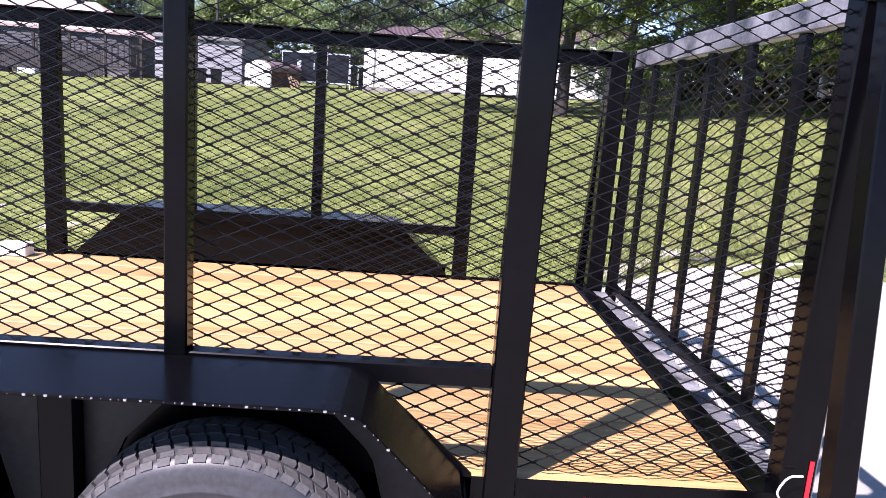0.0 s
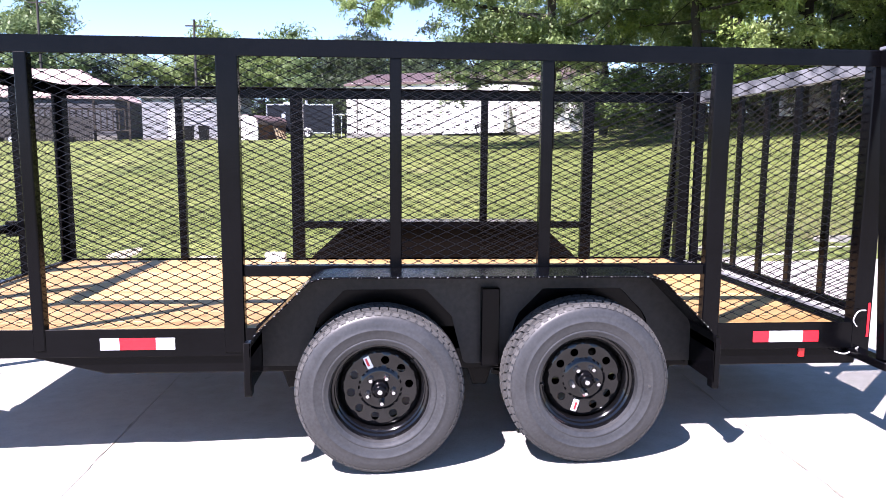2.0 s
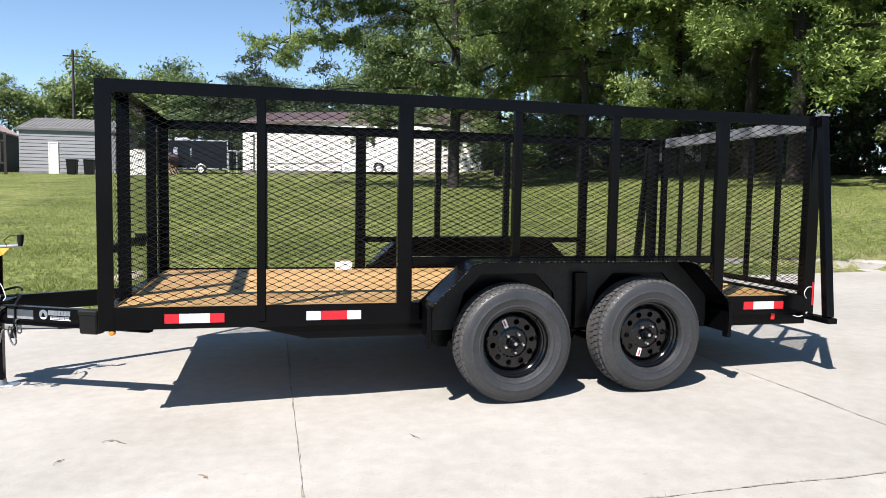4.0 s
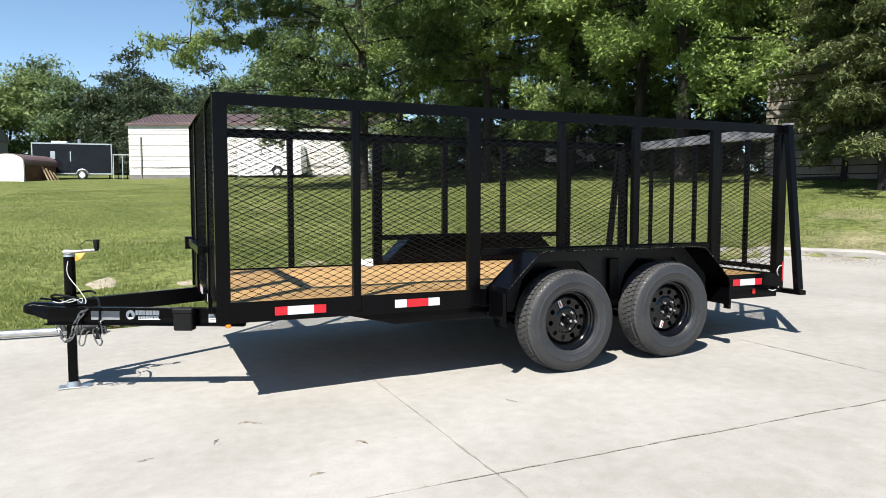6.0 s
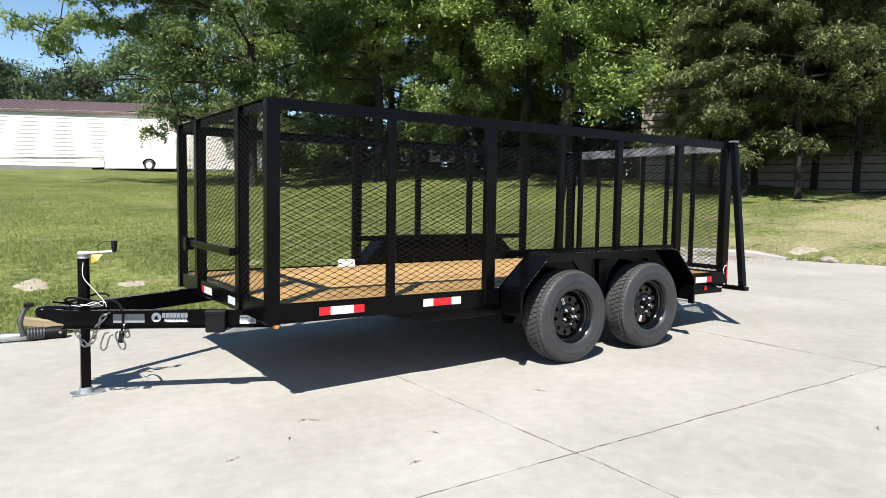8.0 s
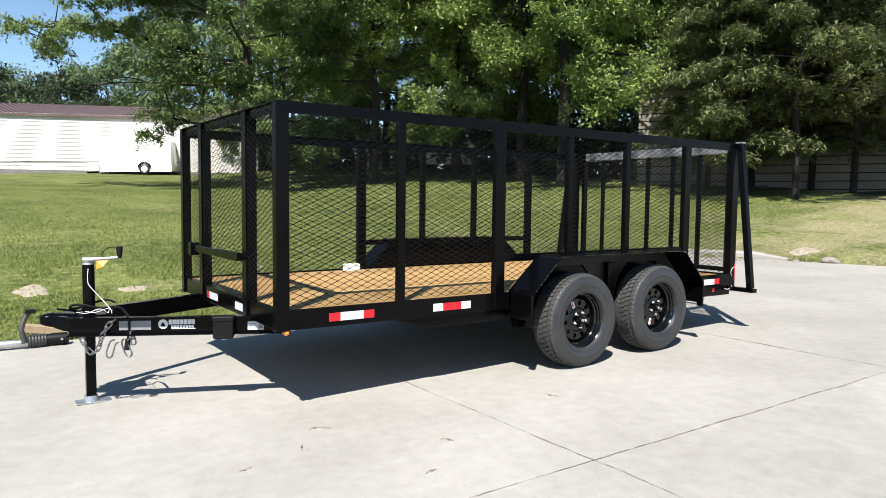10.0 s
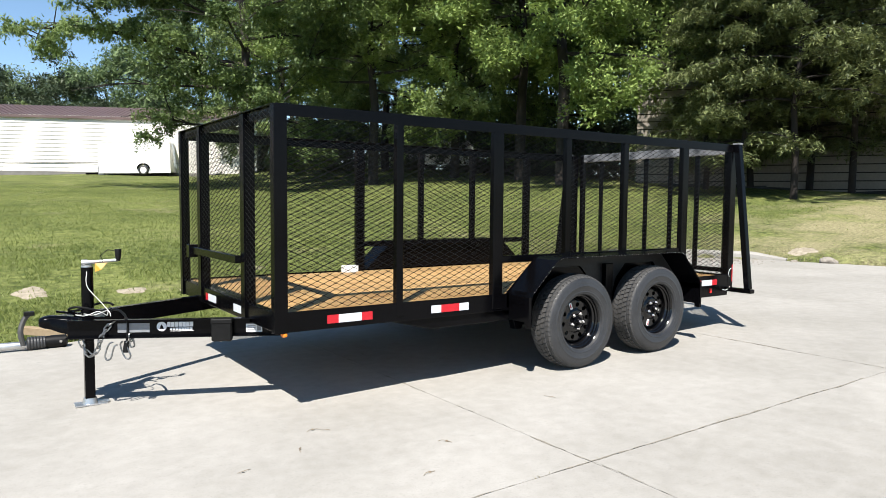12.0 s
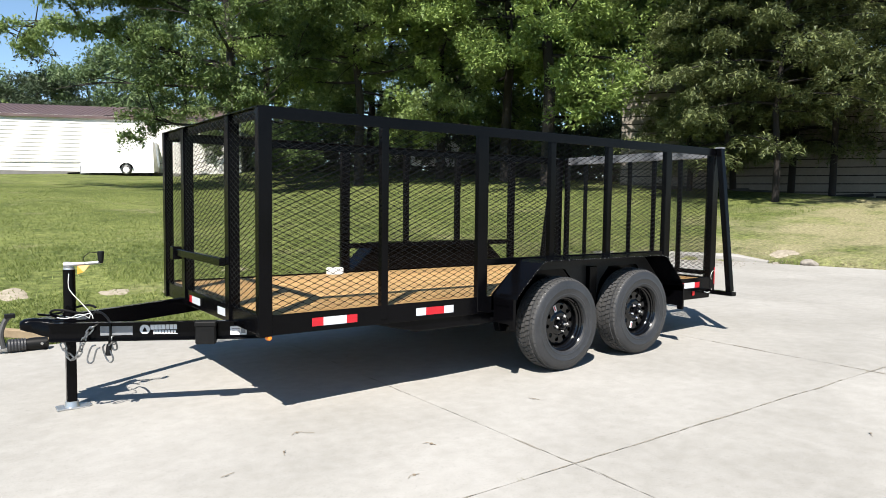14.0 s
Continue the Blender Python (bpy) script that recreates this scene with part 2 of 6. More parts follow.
def lawn_mat():
    """Mown grass from afar: patches of fresh and dry grass with some bare spots."""
    m = mat("lawn", (0.0392, 0.056, 0.0168), (0.162, 0.182, 0.0605), 0.5, 0.9, bump=1.0, bump_scale=14, fine=0.62, spec=0.05, depth=0.03)
    nt = m.node_tree
    b = nt.nodes["Principled BSDF"]
    src = b.inputs["Base Color"].links[0].from_socket
    tc = nt.nodes.new("ShaderNodeTexCoord")
    n = nt.nodes.new("ShaderNodeTexNoise")
    n.inputs["Scale"].default_value, n.inputs["Detail"].default_value, n.inputs["Roughness"].default_value = 0.55, 10, 0.68
    nt.links.new(tc.outputs["Object"], n.inputs["Vector"])
    ramp = nt.nodes.new("ShaderNodeValToRGB")
    ramp.color_ramp.elements[0].position, ramp.color_ramp.elements[1].position = 0.57, 0.80
    # drier towards the trodden corner beside the drive
    sep = nt.nodes.new("ShaderNodeSeparateXYZ")
    nt.links.new(tc.outputs["Object"], sep.inputs[0])
    dry = nt.nodes.new("ShaderNodeMapRange")
    dry.inputs["From Min"].default_value, dry.inputs["From Max"].default_value = 2.0, 9.0
    dry.inputs["To Min"].default_value, dry.inputs["To Max"].default_value = 0.0, 0.25
    nt.links.new(sep.outputs[0], dry.inputs["Value"])
    far = nt.nodes.new("ShaderNodeMapRange")
    far.inputs["From Min"].default_value, far.inputs["From Max"].default_value = 6.0, 10.0
    far.inputs["To Min"].default_value, far.inputs["To Max"].default_value = 1.0, 0.0
    nt.links.new(sep.outputs[1], far.inputs["Value"])
    both = nt.nodes.new("ShaderNodeMath")
    both.operation = "MULTIPLY_ADD"
    nt.links.new(dry.outputs[0], both.inputs[0])
    nt.links.new(far.outputs[0], both.inputs[1])
    nt.links.new(n.outputs[0], both.inputs[2])
    nt.links.new(both.outputs[0], ramp.inputs[0])
    mix = nt.nodes.new("ShaderNodeMix")
    mix.data_type = "RGBA"
    nt.links.new(ramp.outputs[0], mix.inputs[0])
    nt.links.new(src, mix.inputs[6])
    mix.inputs[7].default_value = (0.208, 0.192, 0.110, 1)
    # tufts
    tuft = nt.nodes.new("ShaderNodeTexNoise")
    tuft.inputs["Scale"].default_value, tuft.inputs["Detail"].default_value, tuft.inputs["Roughness"].default_value = 17.0, 8, 0.82
    nt.links.new(tc.outputs["Object"], tuft.inputs["Vector"])
    shade = nt.nodes.new("ShaderNodeMapRange")
    shade.inputs["From Min"].default_value, shade.inputs["From Max"].default_value = 0.36, 0.64
    shade.inputs["To Min"].default_value, shade.inputs["To Max"].default_value = 0.45, 1.5
    nt.links.new(tuft.outputs[0], shade.inputs["Value"])
    hsv = nt.nodes.new("ShaderNodeHueSaturation")
    nt.links.new(shade.outputs[0], hsv.inputs["Value"])
    nt.links.new(mix.outputs[2], hsv.inputs["Color"])
    nt.links.new(hsv.outputs[0], b.inputs["Base Color"])
    return m


LAWN = lawn_mat()


# ---- building tools ----
class G:
    """A heap of vertices and faces."""

    def __init__(self):
        self.v, self.f = [], []

    def add(self, verts, faces):
        n = len(self.v)
        self.v.extend([tuple(p) for p in verts])
        self.f.extend([tuple(i + n for i in f) for f in faces])
        return self

    def box(self, lo, hi):
        (a, b, c), (d, e, f) = lo, hi
        return self.add([(a, b, c), (d, b, c), (d, e, c), (a, e, c), (a, b, f), (d, b, f), (d, e, f), (a, e, f)],
                        [(0, 3, 2, 1), (4, 5, 6, 7), (0, 1, 5, 4), (1, 2, 6, 5), (2, 3, 7, 6), (3, 0, 4, 7)])

    def bar(self, p, q, w, h, up=(0, 0, 1)):
        """A straight bar from p to q, w wide and h high."""
        p, q = Vector(p), Vector(q)
        d = (q - p).normalized()
        side = d.cross(Vector(up))
        side = side.normalized() if side.length > 1e-5 else Vector((1, 0, 0))
        top = side.cross(d)
        a, b = side * w / 2, top * h / 2
        return self.add([e + s * a + t * b for e in (p, q) for s, t in ((-1, -1), (1, -1), (1, 1), (-1, 1))],
                        [(0, 1, 2, 3), (7, 6, 5, 4), (0, 4, 5, 1), (1, 5, 6, 2), (2, 6, 7, 3), (3, 7, 4, 0)])

    def tube(self, points, r, n=8, closed=False):
        """A round rod along points; r is one radius or one a point."""
        pts = [Vector(p) for p in points]
        k = len(pts)
        radii = r if isinstance(r, (list, tuple)) else [r] * k
        verts = []
        ref = None
        for i, p in enumerate(pts):
            d = (pts[(i + 1) % k] - pts[i - 1]) if closed else (pts[min(i + 1, k - 1)] - pts[max(i - 1, 0)])
            d.normalize()
            if ref is None:
                ref = d.orthogonal().normalized()
            ref = (ref - d * ref.dot(d))
            ref = ref.normalized() if ref.length > 1e-6 else d.orthogonal().normalized()
            other = d.cross(ref)
            verts += [p + (ref * math.cos(a) + other * math.sin(a)) * radii[i] for a in (2 * math.pi * j / n for j in range(n))]
        faces = []
        for i in range(k if closed else k - 1):
            i2 = (i + 1) % k
            faces += [(i * n + j, i * n + (j + 1) % n, i2 * n + (j + 1) % n, i2 * n + j) for j in range(n)]
        if not closed:
            faces += [tuple(range(n))[::-1], tuple(range((k - 1) * n, k * n))]
        return self.add(verts, faces)

    def lathe(self, profile, n=48, axis="y", centre=(0, 0, 0), closed=False):
        """Turns a profile of (radius, along) round an axis."""
        verts = []
        for r, a in profile:
            for j in range(n):
                c, s = r * math.cos(2 * math.pi * j / n), r * math.sin(2 * math.pi * j / n)
                p = {"y": (c, a, s), "z": (c, s, a), "x": (a, c, s)}[axis]
                verts.append(tuple(p[i] + centre[i] for i in range(3)))
        k = len(profile)
        faces = []
        for i in range(k if closed else k - 1):
            i2 = (i + 1) % k
            faces += [(i * n + j, i * n + (j + 1) % n, i2 * n + (j + 1) % n, i2 * n + j) for j in range(n)]
        return self.add(verts, faces)

    def extrude(self, outline, lo, hi, axis="y"):
        """A flat outline of (x, z) pairs, or pairs in the plane across axis, given depth."""
        n = len(outline)
        put = {"y": lambda a, b, d: (a, d, b), "x": lambda a, b, d: (d, a, b), "z": lambda a, b, d: (a, b, d)}[axis]
        verts = [put(a, b, lo) for a, b in outline] + [put(a, b, hi) for a, b in outline]
        return self.add(verts, [tuple(range(n)), tuple(range(n, 2 * n))[::-1]] + [(i, n + i, n + (i + 1) % n, (i + 1) % n) for i in range(n)])

    def turned(self, m):
        self.v = [tuple(m @ Vector(p)) for p in self.v]
        return self

    def mesh(self, name, material, bevel=0.0, smooth=False, seg=1):
        me = bpy.data.meshes.new(name)
        me.from_pydata(self.v, [], self.f)
        me.validate()
        bm = bmesh.new()
        bm.from_mesh(me)
        bmesh.ops.recalc_face_normals(bm, faces=bm.faces)
        if bevel:
            edges = [e for e in bm.edges if len(e.link_faces) == 2 and e.calc_face_angle(0) > 0.6]
            bmesh.ops.bevel(bm, geom=edges, offset=bevel, segments=seg, affect="EDGES", profile=0.5, clamp_overlap=True)
        for f in bm.faces:
            f.smooth = smooth
        if smooth:
            for e in bm.edges:
                if len(e.link_faces) == 2 and e.calc_face_angle(0) > 0.7:
                    e.smooth = False
        bm.to_mesh(me)
        bm.free()
        me.materials.append(material)
        return me


def thing(name, at, label, category, group="", kind=""):
    ob = new(name)
    ob.empty_display_size = 0.2
    ob.matrix_basis = Matrix.Translation(at)
    return tagged(ob, label, category, group, kind)


def whole(name, heap, material, label, category, group="", kind="", bevel=0.0, smooth=False):
    """A thing or a piece of the setting that is one mesh."""
    return tagged(new(name, heap.mesh(name, material, bevel, smooth)), label, category, group, kind)


def part(name, heap, material, parent, label="", bevel=0.0, smooth=False, m=None, kind="", seg=1):
    """One mesh under a thing or under a part, built in the thing's world coordinates."""
    me = heap if isinstance(heap, bpy.types.Mesh) else heap.mesh(name, material, bevel, smooth, seg)
    ob = new(name, me)
    ob.parent = parent
    if parent.parent is None:
        ob.matrix_parent_inverse = parent.matrix_basis.inverted()
    if m is not None:
        ob.matrix_basis = m
    return tagged(ob, label, kind=kind)


# ---- ground ----
EDGE = [(-400, 4.82), (0.8, 4.82), (2.5, 6.6), (4.8, 7.65), (6.3, 7.45), (7.1, 6.3), (7.7, 4.8), (8.1, 3.2), (8.7, 0.0), (10.0, -14.0), (13.0, -60.0)]


def edge_y(x):
    return float(np.interp(x, [p[0] for p in EDGE], [p[1] for p in EDGE]))


def plane_z(x):
    """The drive's height: it rises slowly towards the kerb."""
    return float(np.interp(x, [-20, -4.34, 1.0, 8.0, 12.0], [-0.386, -0.0416, 0.1117, 0.236, 0.324]))


def ground_z(x, y):
    """The lie of the land: a near level drive, and a lawn that climbs away from it."""
    d = y - edge_y(x)
    z = plane_z(x) + 0.061 * min(max(y - 4.82, 0), 60) - 0.22 * min(max((3 - x) / 8, 0), 1) * min(max(y - 12, 0) / 38, 1) + 0.10 * min(max(x - 8, 0), 10)
    if d <= 0:
        return z - 0.10 if d < -0.25 else plane_z(x) - 0.10 + (d + 0.25) * 0.3
    return z + 0.14 * (1 - math.exp(-d / 1.2)) - 0.02 + 0.03 * noise.noise((x * 0.5, y * 0.5, 0)) * min(1, d)


def steps(edges):
    out = []
    for a, b, s in edges:
        out += list(np.arange(a, b, s))
    return out + [edges[-1][1]]


def build_ground():
    xs = steps([(-900, -100, 80), (-100, -30, 5), (-30, -8, 1), (-8, 12, 0.25), (12, 30, 1), (30, 100, 5), (100, 900, 80)])
    ys = steps([(-900, -100, 80), (-100, -8, 6), (-8, 2, 1), (2, 12, 0.2), (12, 30, 0.75), (30, 70, 2), (70, 110, 8), (110, 990, 80)])
    g = G()
    g.v = [(x, y, ground_z(x, y)) for y in ys for x in xs]
    w = len(xs)
    g.f = [(j * w + i, j * w + i + 1, (j + 1) * w + i + 1, (j + 1) * w + i) for j in range(len(ys) - 1) for i in range(w - 1)]
    whole("ground", g, LAWN, "sloping mown lawn of patchy green and dry grass", "lawn", kind="structure", smooth=True)


def build_drive():
    """Concrete slabs with joints between them."""
    top = thing("pavement", (0, 0, 0), "pale sunlit concrete drive with sawn joints", "pavement", kind="structure")
    cols = [-2.48 + 3.0 * k for k in range(-9, 5)]

    def row_y(y, x):
        return y - 0.033 * (x + 2.6)
    rows = [-30.0, -21.0, -12.6, -8.4, -4.2, 0.0, 20.0]
    gap = 0.0012
    for a, b in zip(cols[:-1], cols[1:]):
        for c, d in zip(rows[:-1], rows[1:]):
            xs = np.linspace(a + gap, b - gap, 17)
            lower = [(x, row_y(c, x) + 0.002) for x in xs]
            upper = [(x, min(row_y(d, x) - 0.002, edge_y(x))) for x in xs]
            if all(u[1] <= l[1] + 0.05 for u, l in zip(upper, lower)):
                continue
            upper = [(x, max(u[1], l[1])) for x, u, l in zip(xs, upper, lower)]
            g = G()
            n = len(xs)
            zt, zb = 0.0, -0.12
            g.v = [(x, y, plane_z(x) + zt) for x, y in lower] + [(x, y, plane_z(x) + zt) for x, y in upper] + \
                  [(x, y, plane_z(x) + zb) for x, y in lower] + [(x, y, plane_z(x) + zb) for x, y in upper]
            for i in range(n - 1):
                g.f += [(i, i + 1, n + i + 1, n + i), (2 * n + i, i, i + 1, 2 * n + i + 1)[::-1], (n + i, n + i + 1, 3 * n + i + 1, 3 * n + i)[::-1]]
            g.f += [(0, n, 3 * n, 2 * n), (n - 1, 2 * n - 1, 4 * n - 1, 3 * n - 1)]
            part("slab", g, CONCRETE, top, bevel=0.0)
    # dirt lying in the joints
    g = G()
    for x in cols:
        if edge_y(x) > -20:
            g.box((x - gap, -30, plane_z(x) - 0.1), (x + gap, edge_y(x), plane_z(x) - 0.006))
    wide = 0.002
    for y in rows[1:-1]:
        for k in range(-20, 18):
            a, b = k * 0.6, (k + 1) * 0.6
            if edge_y(b) > y:
                g.bar((a, row_y(y, a), plane_z(a) - 0.052), (b, row_y(y, b), plane_z(b) - 0.052), 2 * wide, 0.1)
    part("joint_filling", g, JOINT, top, "dark dirt in the joints")
    # ragged edges of dirt and dead grass along the open joints
    rng = random.Random(17)
    for way, at, a, b, least, most in (("x", 0.0, -9.0, 9.0, 0.0, 0.009), ("y", 0.52, -2.0, 4.4, 0.0, 0.008), ("y", -2.48, -4.0, 4.6, -0.001, 0.005)):
        g = G()
        n = int((b - a) / 0.03)
        for i in range(n + 1):
            p = a + (b - a) * i / n
            q = at + 0.016 * noise.noise((p * 2.3, at, 0)) + 0.006 * noise.noise((p * 11, at, 3))
            w = max(0.0002, least + (most - least) * (0.35 + noise.noise((p * 1.9, at, 7)) + 0.9 * noise.noise((p * 17, at, 9))))
            for k in (-1, 1):
                o = q + k * w * rng.uniform(0.6, 1.2)
                x, y = (p, row_y(o, p)) if way == "x" else (o, p)
                g.v.append((x, y, plane_z(x) + 0.003))
        g.f = [(2 * i, 2 * i + 2, 2 * i + 3, 2 * i + 1) if way == "x" else (2 * i, 2 * i + 1, 2 * i + 3, 2 * i + 2) for i in range(n)]
        part("joint_dirt", g, JOINT, top, "ragged dirt along a joint", kind="stuff")
    # wisps of dry grass rooted in the joints
    pts = []
    for i in range(420):
        if rng.random() < 0.7:
            x = rng.gauss(0.2, 1.8)
            y = row_y(0, x) + rng.gauss(0, 0.006)
        else:
            x, y = 0.52 + rng.gauss(0, 0.005), rng.uniform(-0.6, 1.6)
        if noise.noise((x * 2.1, y * 2.1, 4)) < 0.05:
            continue
        z, a, h = plane_z(x), rng.uniform(0, 6.28), rng.uniform(0.005, 0.02)
        pts += [(x - 0.0015, y, z), (x + 0.0015, y, z), (x + 0.02 * math.cos(a), y + 0.02 * math.sin(a), z + h)]
    me = bpy.data.meshes.new("dry_wisps")
    me.from_pydata(pts, [], [(i, i + 1, i + 2) for i in range(0, len(pts), 3)])
    me.materials.append(STRAW_BLADE)
    part("dry_wisps", me, STRAW_BLADE, top, "dry grass wisps in the joints", kind="stuff")


def build_kerb():
    g = G()
    path = [(0.75, 4.95), (2.45, 6.72), (3.6, 7.3), (4.8, 7.78), (5.6, 7.72), (6.35, 7.56), (7.2, 6.35), (7.6, 5.4), (7.8, 4.75)]
    pts = []
    for (x0, y0), (x1, y1) in zip(path[:-1], path[1:]):
        for k in range(8):
            u = k / 8
            pts.append((x0 + (x1 - x0) * u, y0 + (y1 - y0) * u))
    pts.append(path[-1])
    n = len(pts)
    for i, (x, y) in enumerate(pts):
        a, b = pts[max(i - 1, 0)], pts[min(i + 1, n - 1)]
        d = Vector((b[0] - a[0], b[1] - a[1], 0)).normalized()
        s = Vector((-d.y, d.x, 0))
        end = min(1.0, 0.25 + (n - 1 - i) / 10) * min(1.0, 0.1 + i / 10)
        z = plane_z(x)
        for off, h in ((-0.10, -0.08), (-0.09, 0.10 * end), (-0.06, 0.13 * end), (0.10, 0.14 * end), (0.12, -0.08)):
            g.v.append((x + s.x * off, y + s.y * off, z + h))
    for i in range(n - 1):
        for k in range(4):
            g.f.append((i * 5 + k, i * 5 + k + 1, (i + 1) * 5 + k + 1, (i + 1) * 5 + k))
    g.f += [(0, 1, 2, 3, 4), tuple(range((n - 1) * 5, n * 5))]
    whole("kerb", g, KERB, "low weathered concrete kerb between drive and lawn", "kerb", kind="structure", smooth=True)


def scatter_cards(count, place, size, rng, tall=1.0, width=0.12):
    """Narrow upright blades, one triangle each."""
    v = np.zeros((count, 3, 3))
    for i in range(count):
        x, y, z = place()
        a = rng.uniform(0, 2 * math.pi)
        h = size * rng.uniform(0.35, 1.2) * tall
        lean = rng.uniform(0.2, 1.5) * h
        b = rng.uniform(0, 2 * math.pi)
        w = size * width
        v[i] = [(x - math.cos(a) * w, y - math.sin(a) * w, z), (x + math.cos(a) * w, y + math.sin(a) * w, z),
                (x + math.cos(b) * lean, y + math.sin(b) * lean, z + h)]
    return v.reshape(-1, 3)


def tri_mesh(name, pts, material, per=3):
    me = bpy.data.meshes.new(name)
    n = len(pts) // per
    me.from_pydata([tuple(p) for p in pts], [], [tuple(range(per * i, per * i + per)) for i in range(n)])
    me.materials.append(material)
    return me


def build_grass():
    rng = random.Random(3)

    def near():
        while True:
            x = rng.uniform(-9, 15)
            y = max(edge_y(x), -2.0) + 30 * rng.random() ** 2.4
            if x > 5.5 and y < 7.0 and rng.random() < 0.95:
                continue
            if y > edge_y(x) + 0.02 and (noise.noise((x * 0.35, y * 0.35, 5)) > -0.3 or rng.random() < 0.3):
                return x, y, ground_z(x, y) - 0.01
    pts = scatter_cards(230000, near, 0.050, rng, width=0.17)
    tagged(new("grass", tri_mesh("grass", pts, GRASS_BLADE)), "short tufted green grass on the lawn", "grass", kind="stuff")

    def straw():
        while True:
            x = rng.uniform(2, 16)
            y = max(edge_y(x), -3.0) + 4.0 * rng.random() ** 1.6
            if y > edge_y(x) + 0.02 and (noise.noise((x * 0.5, y * 0.9, 2)) > -0.15 or rng.random() < 0.15):
                return x, y, ground_z(x, y) - 0.01
    pts = scatter_cards(45000, straw, 0.036, rng, width=0.16)
    tagged(new("dry_grass", tri_mesh("dry_grass", pts, STRAW_BLADE)), "dry straw-coloured grass beside the kerb", "grass", kind="stuff")

    def weeds():
        while True:
            y = 4.85 + 6 * rng.random() ** 1.6
            x = rng.uniform(-8, 1)
            if noise.noise((x * 0.9, y * 0.9, 9)) > 0.12:
                return x, y, ground_z(x, y) - 0.01
    pts = scatter_cards(22000, weeds, 0.060, rng, width=0.13)
    tagged(new("weeds", tri_mesh("weeds", pts, GRASS_BLADE)), "taller weedy tufts along the edge of the drive", "weeds", kind="stuff")


build_ground()
build_drive()
build_kerb()


# ---- the trailer ----
X0, X1 = -3.49, 1.03          # front and rear of the bed
Y0, Y1 = 1.52, 3.64           # outer faces of the two sides
YC = (Y0 + Y1) / 2
DECK, TOP, RAIL = 0.61, 1.835, 0.07
HUBS = (-1.2205, -0.354)
HUBS_Z = (0.398, 0.425)       # the wheels follow the rise of the drive
TYRE_R, WHEEL_Y = 0.352, 1.384
TAXI = (-1.475, -0.08, -1.735, 0.175)   # fender: top from, top to, foot from, foot to


def expanded_metal(x_len, z_len, long_way=0.083, short_way=0.037, strand=0.0035, thick=0.0020):
    """Diamond mesh in the plane y = 0, from (0, 0) to (x_len, z_len)."""
    g = G()
    cols, rws = math.ceil(x_len / long_way), math.ceil(z_len / short_way)
    half, hh = long_way / 2, short_way / 2
    for j in range(rws * 2 + 1):
        for i in range(cols * 2 + 1):
            if (i + j) % 2:
                continue
            for s in (1, -1):
                a = (i * half, j * hh)
                b = ((i + 1) * half, (j + s) * hh)
                # cut to the panel
                u0, u1 = 0.0, 1.0
                for k, top in ((0, x_len), (1, z_len)):
                    d = b[k] - a[k]
                    for bound, low in ((0.0, True), (top, False)):
                        if abs(d) > 1e-9:
                            t = (bound - a[k]) / d
                            if (d > 0) == low:
                                u0 = max(u0, t)
                            else:
                                u1 = min(u1, t)
                if u1 - u0 < 0.05:
                    continue
                p = (a[0] + (b[0] - a[0]) * u0, a[1] + (b[1] - a[1]) * u0)
                q = (a[0] + (b[0] - a[0]) * u1, a[1] + (b[1] - a[1]) * u1)
                w = strand / 2
                y0 = thick * (0.4 if s > 0 else -0.4)
                g.add([(p[0], y0 - thick / 2, p[1] - w), (p[0], y0 + thick / 2, p[1] + w), (q[0], y0 + thick / 2, q[1] + w), (q[0], y0 - thick / 2, q[1] - w),
                       (p[0], y0 - thick / 2 - 0.0006, p[1] + w * 0.2), (q[0], y0 - thick / 2 - 0.0006, q[1] + w * 0.2)],
                      [(0, 3, 5, 4), (4, 5, 2, 1), (0, 1, 2, 3)])
    # the wider bonds where strands meet
    for j in range(rws * 2 + 1):
        for i in range(j % 2, cols * 2 + 1, 2):
            x, z = i * half, j * hh
            if 0.012 < x < x_len - 0.012 and 0.006 < z < z_len - 0.006:
                g.add([(x - 0.011, -thick, z), (x, -thick, z - 0.0038), (x + 0.011, -thick, z), (x, -thick, z + 0.0038)], [(0, 1, 2, 3)])
    me = bpy.data.meshes.new("mesh_panel")
    me.from_pydata(g.v, [], g.f)
    me.materials.append(BLACK_WIRE)
    return me


def tube_post(x0, x1, y, z0, z1, inward, depth=0.05):
    """A square steel tube post whose outer face lies at y."""
    ya, yb = sorted((y, y + inward * depth))
    return G().box((x0, ya, z0), (x1, yb, z1))


def tyre_mesh():
    g = G()
    w = 0.103
    prof = [(0.202, -w * 0.80), (0.209, -w * 0.97), (0.222, -w * 1.02), (0.226, -w * 1.05), (0.230, -w * 1.05), (0.233, -w * 1.035), (0.245, -w * 1.07), (0.266, -w * 1.085), (0.268, -w * 1.10), (0.272, -w * 1.10), (0.274, -w * 1.085), (0.29, -w * 1.075), (0.314, -w * 1.03), (0.329, -w * 0.95), (0.337, -w * 0.83), (0.3405, -w * 0.66),
            (0.3415, -w * 0.4), (0.3420, 0), (0.3415, w * 0.4), (0.3405, w * 0.66), (0.337, w * 0.83), (0.329, w * 0.95), (0.314, w * 1.03), (0.28, w * 1.08), (0.245, w * 1.08), (0.222, w * 1.02), (0.202, w * 0.8)]
    g.lathe(prof, 72)
    return g.mesh("tyre", RUBBER, smooth=True)


